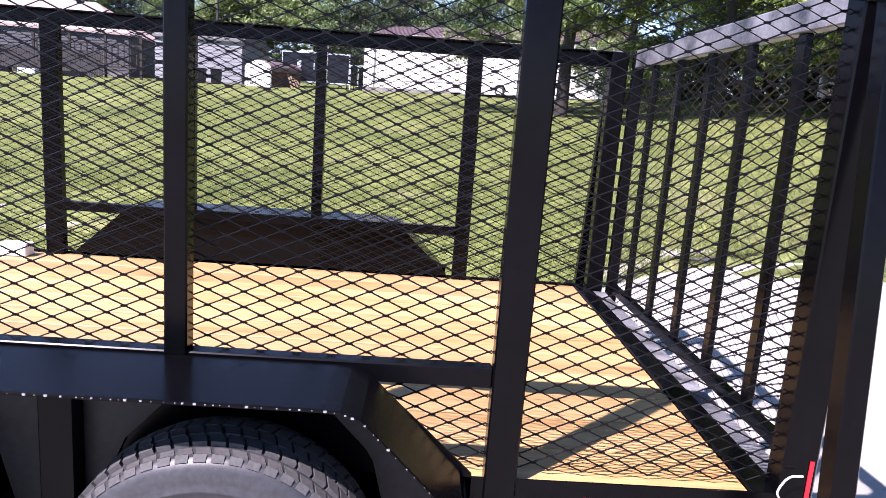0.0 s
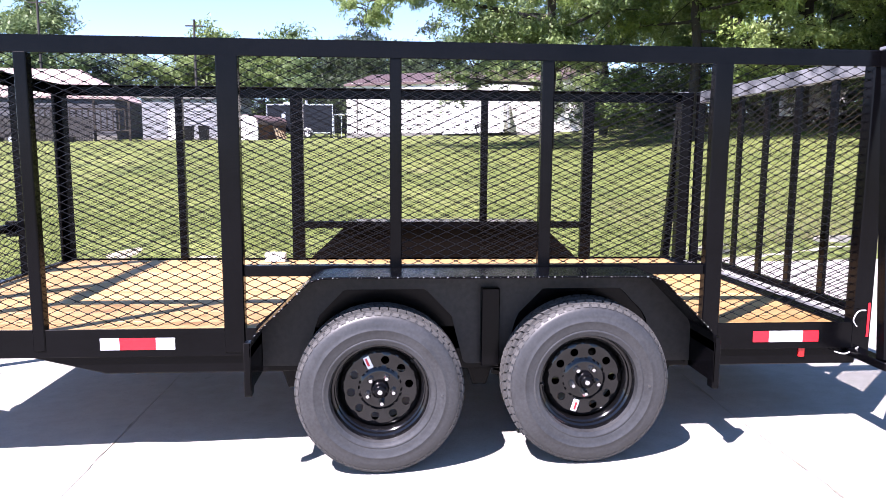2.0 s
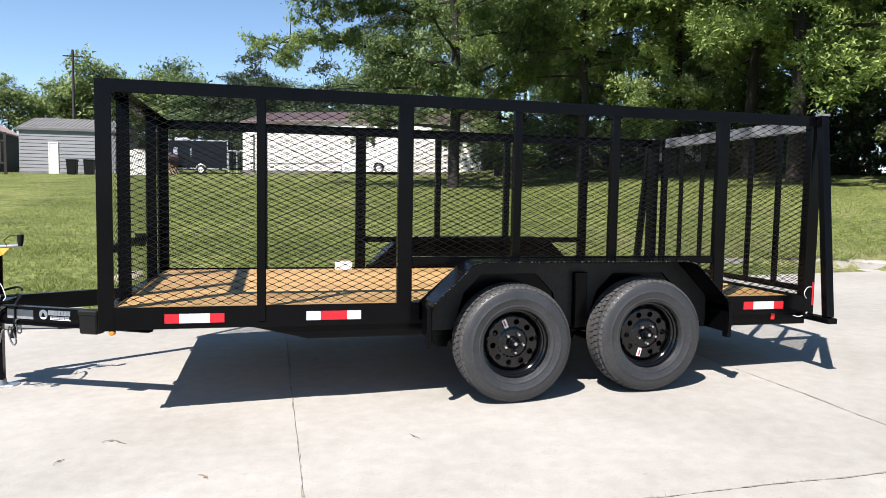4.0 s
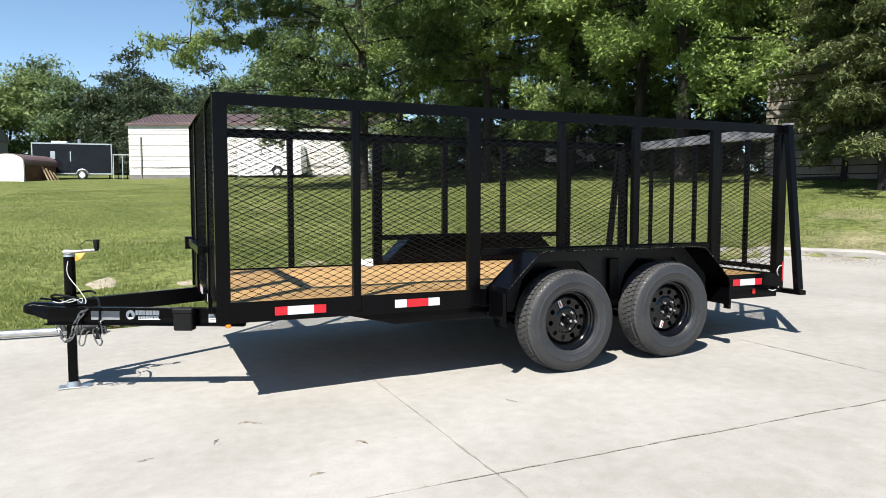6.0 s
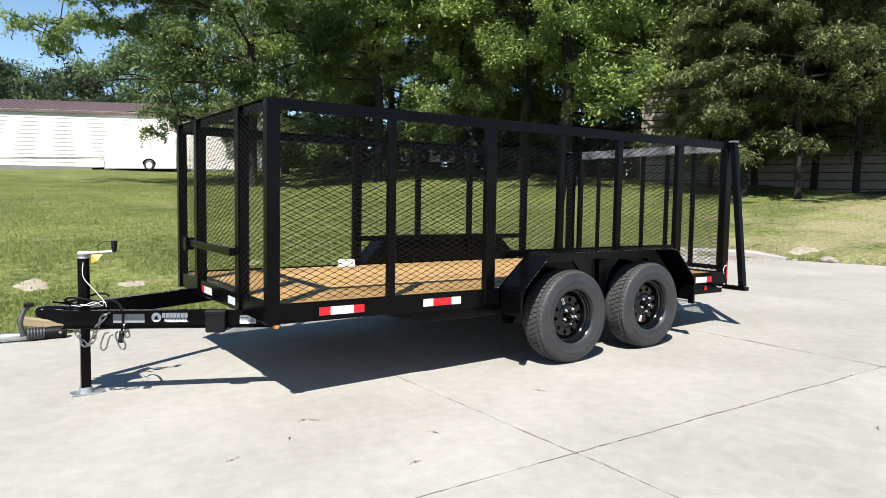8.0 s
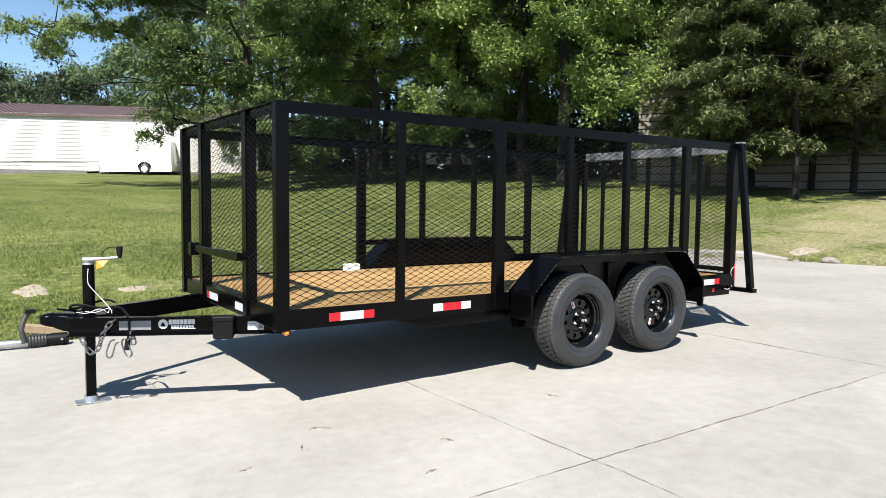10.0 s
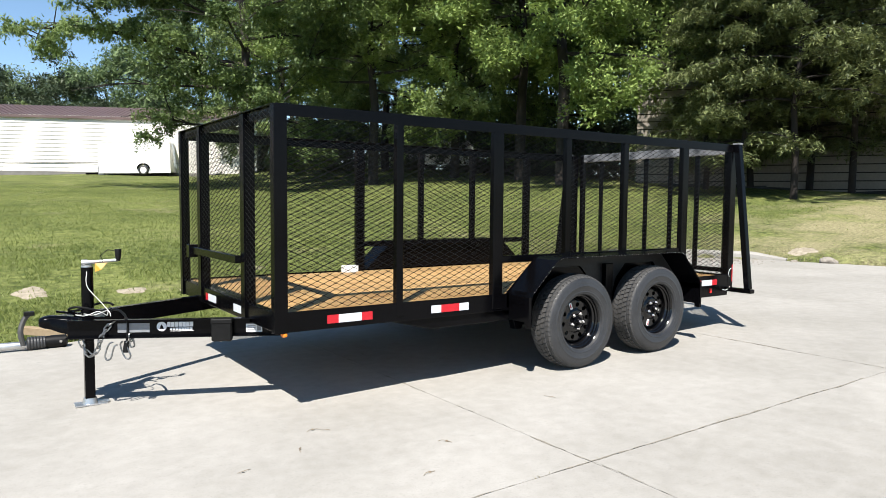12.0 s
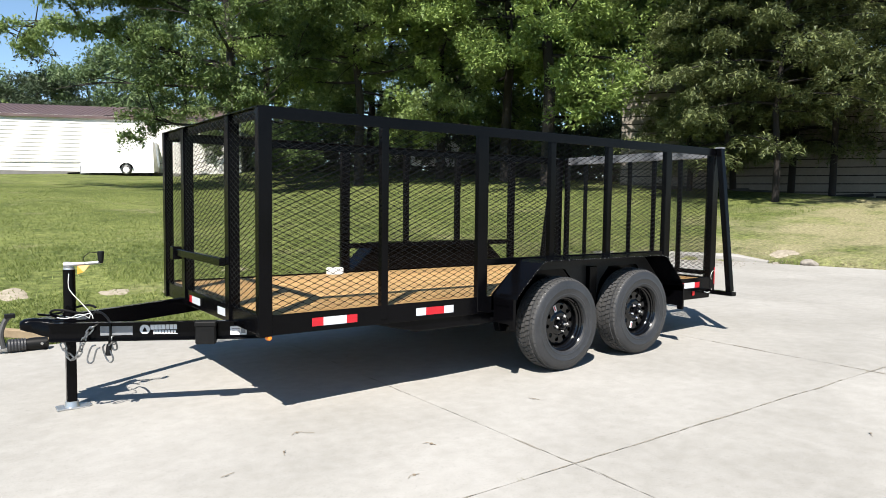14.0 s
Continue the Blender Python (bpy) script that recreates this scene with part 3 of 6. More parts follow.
def tread_mesh():
    """Five ribs cut into blocks, and lugs down both shoulders."""
    g = G()
    ribs = [(-0.089, -0.063, 0.0045), (-0.056, -0.023, 0.0005), (-0.0165, 0.0165, 0.0), (0.023, 0.056, 0.0005), (0.063, 0.089, 0.0045)]
    n = 58
    for k, (a, b, drop) in enumerate(ribs):
        for i in range(n):
            t0 = 2 * math.pi * (i + 0.5 * (k % 2)) / n
            span = 2 * math.pi / n * 0.80
            skew = 0.03 * (1 if k < 3 else -1)
            vs = []
            for r in (0.334, TYRE_R - drop):
                for y, ty in ((a, 0), (b, skew)):
                    r -= 0.006 if abs(y) > 0.08 and r > 0.34 else 0
                    for u in (0, 1):
                        ang = t0 + ty + u * span
                        vs.append((r * math.cos(ang), y, r * math.sin(ang)))
            g.add(vs, [(4, 5, 7, 6), (0, 4, 6, 2), (1, 3, 7, 5), (0, 1, 5, 4), (2, 6, 7, 3)])
    # shoulder lugs down the side
    for s in (-1, 1):
        for i in range(n):
            t0 = 2 * math.pi * (i + 0.25) / n
            sp = 2 * math.pi / n * 0.72
            vs = []
            for r, y in ((TYRE_R - 0.0115, 0.0885), (0.3285, 0.1005)):
                for u in (0, 1):
                    ang = t0 + u * sp
                    for lift in (0, -0.012):
                        vs.append(((r + lift * 0.4) * math.cos(ang), s * (y + lift), (r + lift * 0.4) * math.sin(ang)))
            g.add(vs, [(0, 2, 6, 4), (0, 4, 5, 1), (2, 3, 7, 6), (4, 6, 7, 5)])
    return g.mesh("tread", TREAD)


DISH = 0.008          # how far the wheel's disc lies behind the middle of the tyre


def rim_mesh(holes=10):
    """Steel wheel: barrel, lip and a dished disc with a ring of round holes."""
    g = G()
    g.lathe([(0.211, -0.096), (0.215, -0.089), (0.209, -0.080), (0.200, -0.071), (0.197, -0.058), (0.189, -0.053), (0.186, -0.040), (0.178, -0.034), (0.173, -0.020), (0.171, 0.09), (0.198, 0.095), (0.211, 0.099)], 64)
    # disc set back in the barrel, outward side at negative y
    def disc_y(r):
        return DISH + float(np.interp(r, [0.03, 0.074, 0.083, 0.094, 0.148, 0.163, 0.174], [-0.040, -0.040, -0.038, -0.028, -0.032, -0.024, -0.008]))
    ra, rb, rc, hr = 0.093, 0.152, 0.1225, 0.0175
    g.lathe([(0.030, disc_y(0.03)), (0.055, disc_y(0.055)), (0.074, disc_y(0.074)), (0.083, disc_y(0.083)), (ra, disc_y(ra))], holes * 8)
    g.lathe([(rb, disc_y(rb)), (0.163, disc_y(0.163)), (0.174, disc_y(0.174))], holes * 8)
    for k in range(holes):
        c = 2 * math.pi * k / holes
        half = math.pi / holes
        outer, inner, back = [], [], []
        m = 24
        for i in range(m):
            a = 2 * math.pi * i / m
            ca, sa = math.cos(a), math.sin(a)
            # in the sector's own (arc, radius) square
            u = max(abs(ca), abs(sa))
            ang, r = c + half * ca / u, rc + (rb - ra) / 2 * sa / u
            outer.append((r * math.cos(ang), disc_y(r), r * math.sin(ang)))
            px, pr = hr * ca, rc + hr * sa
            r2 = math.hypot(px, pr)
            ang2 = c + math.atan2(px, pr)
            inner.append((r2 * math.cos(ang2), disc_y(r2), r2 * math.sin(ang2)))
            back.append((r2 * math.cos(ang2), disc_y(r2) + 0.008, r2 * math.sin(ang2)))
        g.add(outer + inner + back, [(i, (i + 1) % m, m + (i + 1) % m, m + i) for i in range(m)] +
              [(m + i, m + (i + 1) % m, 2 * m + (i + 1) % m, 2 * m + i) for i in range(m)])
    me = g.mesh("wheel", RIM, smooth=True)
    bm = bmesh.new()
    bm.from_mesh(me)
    bmesh.ops.remove_doubles(bm, verts=bm.verts, dist=0.0012)
    bm.to_mesh(me)
    bm.free()
    return me


def build_wheels(trailer):
    tyre, tread, rim = tyre_mesh(), tread_mesh(), rim_mesh()
    hub = G().lathe([(0.0, -0.088), (0.019, -0.088), (0.025, -0.085), (0.028, -0.079), (0.028, -0.064), (0.034, -0.061), (0.038, -0.054), (0.039, -0.02)], 24).mesh("hub_cap", BLACK, smooth=True)
    plug = G().lathe([(0.0, -0.091), (0.010, -0.091), (0.012, -0.0875)], 16).mesh("grease_plug", CHROME, smooth=True)
    nut = G().lathe([(0.0, -0.070), (0.008, -0.070), (0.0125, -0.063), (0.0145, -0.060), (0.0145, -0.040)], 6).mesh("lug_nut", CHROME)
    sticker = G().box((-0.0125, -0.0345, -0.026), (0.0125, -0.0325, 0.026)).mesh("sticker", LABEL)
    stripe = G().box((-0.0075, -0.0352, -0.014), (0.002, -0.0347, 0.020)).mesh("print", TAPE_RED)
    valve = G().tube([(0, -0.09, 0), (0.004, -0.115, 0)], 0.004, 8).mesh("valve", BLACK_RUBBER)
    dot = G().lathe([(0, -0.1145), (0.0055, -0.1145), (0.0065, -0.110)], 16).mesh("paint_dot", GREY_PLASTIC)
    for side in (0, 1):
        for k, x in enumerate(HUBS):
            y = WHEEL_Y if side == 0 else (2 * YC - WHEEL_Y)
            turn = (316, 177)[k] + side * 40
            m = Matrix.Translation((x, y, HUBS_Z[k])) @ pose(0, 0, 0, 0, 0, 180 * side) @ pose(0, 0, 0, 0, turn, 0)
            w = part("wheel", rim, RIM, trailer, "gloss black steel wheel with round holes", m=m)
            deep = Matrix.Translation((0, DISH, 0))
            part("tyre", tyre, RUBBER, w, "grey-black radial tyre")
            part("tread", tread, TREAD, w, "blocked tread of the tyre", kind="stuff")
            part("hub_cap", hub, BLACK, w, m=deep)
            part("grease_plug", plug, CHROME, w, m=deep)
            for i in range(5):
                a = 2 * math.pi * i / 5 + 0.3
                part("lug_nut", nut, CHROME, w, "bright lug nut", m=Matrix.Translation((0.057 * math.cos(a), DISH, 0.057 * math.sin(a))))
            part("sticker", sticker, LABEL, w, "white paper sticker", m=pose(0, 0, 0, 0, 20, 0) @ Matrix.Translation((0, DISH, 0.121)))
            part("sticker_print", stripe, TAPE_RED, w, m=pose(0, 0, 0, 0, 20, 0) @ Matrix.Translation((0, DISH, 0.121)))
            part("valve", valve, BLACK_RUBBER, w, m=Matrix.Translation((0.180, 0.045, 0)))
            part("paint_dot", dot, GREY_PLASTIC, w, m=pose(0, 0, 0, 0, 92 - turn, 0) @ Matrix.Translation((0, 0, 0.255)))


def fender_profile(lift=0.0):
    """Outline of the fender in x and z, with softly bent corners."""
    a, b, c, d = TAXI
    z, zs = 0.885 + lift, 0.635
    pts = [(c, 0.435), (c, zs - 0.03), (c + 0.012, zs + 0.012), (a - 0.05, z - 0.045), (a - 0.022, z - 0.018), (a + 0.02, z - 0.003), (a + 0.06, z),
           (b - 0.06, z), (b - 0.02, z - 0.003), (b + 0.022, z - 0.018), (b + 0.05, z - 0.045), (d - 0.012, zs + 0.012), (d, zs - 0.03), (d, 0.435)]
    return pts


def build_fender(trailer, near):
    yo, yi = (1.274, Y0) if near else (2 * YC - 1.274, Y1)
    s = 1 if yi > yo else -1
    prof = fender_profile()
    t = 0.004
    g = G()
    n = len(prof)
    inner = [(x + (0.004 if x < -0.7 else -0.004), z - t) for x, z in prof]
    for y in (yo, yi):
        g.v += [(x, y, z) for x, z in prof] + [(x, y, z) for x, z in inner]
    for i in range(n - 1):
        g.f += [(i, i + 1, 2 * n + i + 1, 2 * n + i), (n + i, n + i + 1, 3 * n + i + 1, 3 * n + i), (i, i + 1, n + i + 1, n + i), (2 * n + i, 2 * n + i + 1, 3 * n + i + 1, 3 * n + i)]
    g.f += [(0, n, 3 * n, 2 * n), (n - 1, 2 * n - 1, 4 * n - 1, 3 * n - 1)]
    f = part("fender", g, BLACK, trailer, "gloss black folded steel fender over two wheels")
    # rolled outer lip
    g = G()
    for (x0, z0), (x1, z1) in zip(prof[:-1], prof[1:]):
        g.add([(x0, yo, z0), (x1, yo, z1), (x1, yo, z1 - 0.009), (x0, yo, z0 - 0.009), (x0, yo - s * 0.004, z0 - 0.002), (x1, yo - s * 0.004, z1 - 0.002), (x1, yo - s * 0.004, z1 - 0.007), (x0, yo - s * 0.004, z0 - 0.007)],
              [(4, 5, 6, 7), (0, 1, 5, 4), (3, 2, 6, 7)])
    part("lip", g, BLACK, f, smooth=True)
    # bright specks along the fold, modelled for the sun's glint on its edge
    g = G()
    rng = random.Random(8 + near)
    for (x0, z0), (x1, z1) in zip(prof[2:-3], prof[3:-2]):
        length = math.hypot(x1 - x0, z1 - z0)
        u = 0.012
        while u < length:
            x, z, q = x0 + (x1 - x0) * u / length, z0 + (z1 - z0) * u / length, rng.choice((0.0005, 0.0007, 0.0010, 0.0014, 0.0020))
            g.box((x - q * 1.5, yo - s * 0.0055, z - 0.003 - q), (x + q * 1.5, yo - s * 0.003, z - 0.003 + q))
            u += rng.uniform(0.012, 0.034)
    part("edge_chip", g, ZINC, f, "bright specks standing for sun glints on the folded edge", kind="stuff")
    # inner wall beside the bed, with a round opening behind each wheel
    g = G()
    yk = yi - s * 0.012
    xs = list(np.linspace(TAXI[2] + 0.006, TAXI[3] - 0.006, 110))
    px, pz = [p[0] for p in prof[1:-1]], [p[1] for p in prof[1:-1]]
    px = [px[0]] + [max(px[i], px[i - 1] + 1e-5) for i in range(1, len(px))]
    top = [float(np.interp(x, px, pz)) - 0.006 for x in xs]
    low = []
    for x in xs:
        z = 0.455
        for h in HUBS:
            z = max(z, float(np.interp(abs(x - h - 0.02), [0.175, 0.29, 0.345], [0.79, 0.67, 0.455])))
        low.append(z)
    low = [min(l, tp - 0.002) for l, tp in zip(low, top)]
    m = len(xs)
    for y in (yk, yk + s * 0.004):
        g.v += [(x, y, z) for x, z in zip(xs, top)] + [(x, y, z) for x, z in zip(xs, low)]
    for i in range(m - 1):
        g.f += [(i, i + 1, m + i + 1, m + i), (2 * m + i, 2 * m + i + 1, 3 * m + i + 1, 3 * m + i), (m + i, m + i + 1, 3 * m + i + 1, 3 * m + i)]
    # its grey stands for dust and for light thrown up from the concrete
    part("inner_wall", g, DUSTY_BOUNCE_BLACK, f, "dusty black inner wall with arched openings, bounced light in its grey")
    # backing sheet beside the deck
    g = G().extrude([(TAXI[2] - 0.02, DECK - 0.09), (TAXI[2] - 0.02, 0.63), (TAXI[0], 0.882), (TAXI[1], 0.882), (TAXI[3] + 0.02, 0.63), (TAXI[3] + 0.02, DECK - 0.09)], *sorted((yi, yi + s * 0.006)))
    part("backing_sheet", g, BLACK, f)
    for x in (TAXI[2], TAXI[3]):
        g = G().box((x - 0.025 if x < 0 else x - 0.003, min(yo, yo + s * 0.05), 0.40), (x + 0.003 if x < 0 else x + 0.025, max(yo, yo + s * 0.05), 0.62))
        g.box((x - 0.004, min(yo, yi), 0.56), (x + 0.004, max(yo, yi), 0.62))
        part("bracket", g, BLACK, f, bevel=0.002)
    a, b = sorted((yk - s * 0.05, yk))
    part("brace", G().box((-0.785, a, 0.455), (-0.705, b, 0.80)), BLACK, f, bevel=0.004)


def tape(trailer, x0, y, z, pattern, width=0.312, along="x", out=-1):
    """Red and white reflective tape; the pattern lists colour and share of the length."""
    total = sum(p[1] for p in pattern)
    a = x0
    for colour, share in pattern:
        b = a + width * share / total
        lo, hi = sorted((y + out * 0.0012, y + out * 0.0004))
        g = G().box((a, lo, z - 0.026), (b, hi, z + 0.026)) if along == "x" else G().box((lo, a, z - 0.026), (hi, b, z + 0.026))
        part("reflector", g, TAPE_RED if colour == "r" else TAPE_WHITE, trailer, "red reflective tape" if colour == "r" else "white reflective tape")
        a = b


POSTS = [(-2.685, 0.050, 0), (-1.890, 0.088, 1), (-1.178, 0.050, 2), (-0.530, 0.052, 2), (0.225, 0.078, 1)]


def build_trailer():
    tr = thing("utility_trailer", (-0.78, YC, plane_z(-0.78)), "black tandem-axle utility trailer with tall mesh sides and pine deck", "trailer")
    # bed frame: side rails, main beams, cross members
    for y, inw in ((Y0, 1), (Y1, -1)):
        a, b = sorted((y, y + inw * 0.05))
        g = G().box((X0 + 0.012, min(y, y + inw * 0.006), 0.50), (X1 - 0.088, max(y, y + inw * 0.006), 0.622))
        g.box((X0 + 0.012, min(y + inw * 0.006, b if inw > 0 else a), 0.50), (X1 - 0.088, max(y + inw * 0.006, b if inw > 0 else a), 0.506))
        part("side_rail", g, BLACK, tr, bevel=0.0015)
        yb = y + inw * 0.045
        g = G().extrude([(-2.74, 0.503), (-2.40, 0.42), (X1 - 0.05, 0.42), (X1 - 0.05, 0.565), (-2.74, 0.565)], yb - 0.025, yb + 0.025)
        part("main_beam", g, BLACK, tr, bevel=0.004)
    for x in np.linspace(X0 + 0.25, X1 - 0.2, 8):
        part("cross_member", G().box((x - 0.025, Y0 + 0.10, 0.49), (x + 0.025, Y1 - 0.10, 0.566)), BLACK, tr)
    part("front_sill", G().box((X0, Y0 + 0.006, 0.50), (X0 + 0.05, Y1 - 0.006, 0.618)), BLACK, tr, bevel=0.003)
    part("rear_sill", G().box((X1 - 0.14, Y0 + 0.006, 0.49), (X1 - 0.06, Y1 - 0.006, 0.616)), BLACK, tr, bevel=0.003)
    # deck planks
    y, w = Y0 + 0.012, (Y1 - Y0 - 0.024) / 11
    rng = random.Random(4)
    for k in range(11):
        lift = rng.uniform(-0.0025, 0.0015)
        g = G().box((X0 + 0.055, y + 0.004, 0.568), (X1 - 0.143, y + w - 0.004, DECK + lift))
        part("plank", g, PINE, tr, "yellow treated pine deck plank", bevel=0.004)
        y += w
    # corner posts, posts, top rails and mesh of the two sides
    panel_cache = {}
    for y, inw in ((Y0, 1), (Y1, -1)):
        g = G()
        a, b = sorted((y - inw * 0.003, y + inw * 0.006))
        g.box((X0 - 0.014, a, 0.497), (X0 + 0.066, b, TOP - 0.002))
        a, b = sorted((y + inw * 0.006, y + inw * 0.06))
        g.box((X0 - 0.014, a, 0.497), (X0 + 0.006, b, TOP - 0.002))
        part("corner_post", g, BLACK, tr, "black angle-iron corner post", bevel=0.002)
        g = G()
        a, b = sorted((y, y + inw * 0.07))
        g.box((X1 - 0.085, a, 0.47), (X1, b, TOP - 0.002))
        part("rear_post", g, BLACK, tr, bevel=0.004)
        for x, wd, sort in POSTS:
            lo = 0.882 if sort == 2 else (0.515 if sort == 1 else 0.53)
            yy = y - inw * 0.006 if sort != 2 else y
            part("post", tube_post(x, x + wd, yy, lo, TOP - RAIL + 0.004, inw), BLACK, tr, bevel=0.004)
        # top rail: an angle with its flat on top
        a, b = sorted((y - inw * 0.004, y + inw * 0.004))
        g = G().box((X0, a, TOP - RAIL), (X1, b, TOP))
        a, b = sorted((y + inw * 0.004, y + inw * 0.07))
        g.box((X0, a, TOP - 0.006), (X1, b, TOP))
        part("top_rail", g, BLACK, tr, bevel=0.0015)
        a, b = sorted((y + inw * 0.006, y + inw * 0.052))
        part("mid_rail", G().box((POSTS[1][0] + POSTS[1][1], a, 0.845), (POSTS[4][0], b, 0.892)), BLACK, tr, bevel=0.003)
        # mesh, bay by bay
        stops = [X0 + 0.07] + [x for x, _, _ in POSTS] + [X1 - 0.08]
        for i, (x0, x1) in enumerate(zip(stops[:-1], stops[1:])):
            z0 = 0.622 if i in (0, 1, 2, 4, 5) else 0.885
            key = (round(x1 - x0, 3), z0)
            if key not in panel_cache:
                panel_cache[key] = expanded_metal(x1 - x0, TOP - 0.03 - z0)
            part("mesh_panel", panel_cache[key], BLACK_WIRE, tr, "black expanded-metal mesh", m=Matrix.Translation((x0, y + inw * 0.054, z0)), kind="stuff")
    # front wall
    for y in (2.045, 3.040):
        g = G().box((X0 - 0.014, y, 0.50), (X0 - 0.007, y + 0.075, TOP - 0.01))
        g.box((X0 - 0.007, y, 0.50), (X0 + 0.06, y + 0.006, TOP - 0.01))
        part("front_post", g, BLACK, tr, bevel=0.002)
    g = G().box((X0 + 0.006, Y0 + 0.01, TOP - RAIL), (X0 + 0.014, Y1 - 0.01, TOP - 0.0075))
    g.box((X0 - 0.018, Y0 + 0.006, TOP - 0.0075), (X0 + 0.07, Y1 - 0.006, TOP - 0.0015))
    part("front_top_rail", g, BLACK, tr, bevel=0.0015)
    me = expanded_metal(Y1 - Y0 - 0.08, TOP - 0.03 - 0.615)
    part("mesh_panel", me, BLACK_WIRE, tr, "black expanded-metal mesh", m=Matrix.Translation((X0 - 0.003, Y0 + 0.04, 0.615)) @ pose(0, 0, 0, 0, 0, 90), kind="stuff")
    g = G().box((X0 - 0.075, 2.04, 0.875), (X0 - 0.035, 3.13, 0.925))
    g.box((X0 - 0.095, 3.05, 0.845), (X0 - 0.030, 3.13, 0.940))
    g.box((X0 - 0.036, 2.05, 0.88), (X0, 2.10, 0.92)).box((X0 - 0.036, 3.05, 0.88), (X0, 3.10, 0.92))
    part("spare_wheel_bracket", g, BLACK, tr, bevel=0.003)
    # tongue: two channels that meet at the coupler
    near_foot, near_tip = Vector((X0 + 0.2, 1.9025, 0.475)), Vector((-4.47, 2.480, 0.475))
    for s in (1, -1):
        p = Vector((near_foot.x, near_foot.y if s > 0 else 2 * YC - near_foot.y, near_foot.z))
        q = Vector((near_tip.x, near_tip.y if s > 0 else 2 * YC - near_tip.y, near_tip.z))
        d = (q - p).normalized()
        side = Vector((0, 0, 1)).cross(d) * (1 if s > 0 else -1)
        g = G().bar(p, q, 0.006, 0.115)
        for zz in (0.0545, -0.0545):
            g.bar(p - side * (-0.024) + Vector((0, 0, zz)), q - side * (-0.024) + Vector((0, 0, zz)), 0.05, 0.006)
        part("tongue_beam", g, BLACK, tr, bevel=0.001)
    d = (near_tip - near_foot).normalized()
    out = Vector((d.y, -d.x, 0)).normalized()
    if out.y > 0:
        out = -out

    def on_tongue(x, z, lift):
        u = (x - near_foot.x) / (near_tip.x - near_foot.x)
        p = near_foot.lerp(near_tip, u) + out * (0.003 + lift)
        return Vector((p.x, p.y, z))

    def plate(xa, xb, za, zb, thick=0.002):
        a, b = on_tongue(xa, za, 0), on_tongue(xb, za, 0)
        mid = (a + b) / 2 + out * thick / 2
        g = G().box((-(b - a).length / 2, -thick / 2, za), ((b - a).length / 2, thick / 2, zb))
        return g.turned(Matrix.Translation((mid.x, mid.y, 0)) @ pose(0, 0, 0, 0, 0, math.degrees(math.atan2((b - a).y, (b - a).x))))
    part("label", plate(-4.205, -4.035, 0.447, 0.504), LABEL_GREY, tr, "silver-grey reflective label on the tongue")
    part("label", plate(-3.508, -3.418, 0.436, 0.490), LABEL, tr, "white data plate with grey print")
    for k in range(3):
        part("label_print", plate(-3.500, -3.455, 0.474 - 0.011 * k, 0.479 - 0.011 * k, 0.0028), LABEL_GREY, tr)
    part("label_print", plate(-3.448, -3.424, 0.446, 0.482, 0.0028), LABEL_GREY, tr)
    # maker's mark: a white disc and two rows of plain bars
    centre = on_tongue(-3.970, 0.481, 0.001)
    g = G().lathe([(0.0, -0.001), (0.030, -0.001), (0.030, 0.0)], 28).turned(Matrix.Translation(centre) @ pose(0, 0, 0, 0, 0, math.degrees(math.atan2(-d.y, -d.x))))
    mark = part("maker_mark", g, LABEL, tr, "white round mark and bars on the tongue")
    g = G().extrude([(-0.014, -0.014), (0.014, -0.014), (0.004, 0.008), (-0.002, 0.014), (-0.006, 0.006)], -0.0022, -0.0012).turned(Matrix.Translation(centre) @ pose(0, 0, 0, 0, 0, math.degrees(math.atan2(-d.y, -d.x))))
    part("mark_shape", g, BLACK, mark)
    for k in range(7):
        a = -3.940 + k * 0.0205
        part("mark_bar", plate(a, a + 0.0180, 0.4785, 0.509, 0.0015), LABEL, mark)
    for k in range(8):
        a = -3.926 + k * 0.0156
        part("mark_bar", plate(a, a + 0.0125, 0.4575, 0.4725, 0.0015), LABEL, mark)
    part("mark_bar", plate(-3.926, -3.795, 0.4500, 0.4535, 0.0015), LABEL, mark)
    # battery box on the near tongue beam
    box = part("control_box", plate(-3.690, -3.580, 0.392, 0.531, 0.075), BLACK_RUBBER, tr, "black plastic box fixed to the tongue", bevel=0.008)
    part("box_lid", plate(-3.694, -3.576, 0.503, 0.535, 0.080), BLACK_RUBBER, box, bevel=0.006)
    # coupler
    g = G()
    secs = [(-4.33, 0.118, 0.425, 0.534), (-4.43, 0.098, 0.428, 0.538), (-4.50, 0.062, 0.445, 0.546), (-4.55, 0.046, 0.468, 0.552), (-4.59, 0.046, 0.480, 0.546), (-4.615, 0.028, 0.490, 0.532)]
    for x, hw, zb, zt in secs:
        g.v += [(x, YC - hw, zb), (x, YC + hw, zb), (x, YC + hw, zt - 0.012), (x, YC + hw * 0.6, zt), (x, YC - hw * 0.6, zt), (x, YC - hw, zt - 0.012)]
    for i in range(len(secs) - 1):
        g.f += [(i * 6 + k, i * 6 + (k + 1) % 6, (i + 1) * 6 + (k + 1) % 6, (i + 1) * 6 + k) for k in range(6)]
    g.f += [tuple(range(6)), tuple(range(6 * len(secs) - 6, 6 * len(secs)))]
    cp = part("coupler", g, BLACK, tr, "gloss black pressed-steel coupler", bevel=0.004, smooth=True)
    part("latch_lever", G().bar((-4.42, YC, 0.556), (-4.52, YC, 0.574), 0.03, 0.012).bar((-4.40, YC, 0.540), (-4.43, YC, 0.560), 0.026, 0.02), BLACK, cp, bevel=0.003)
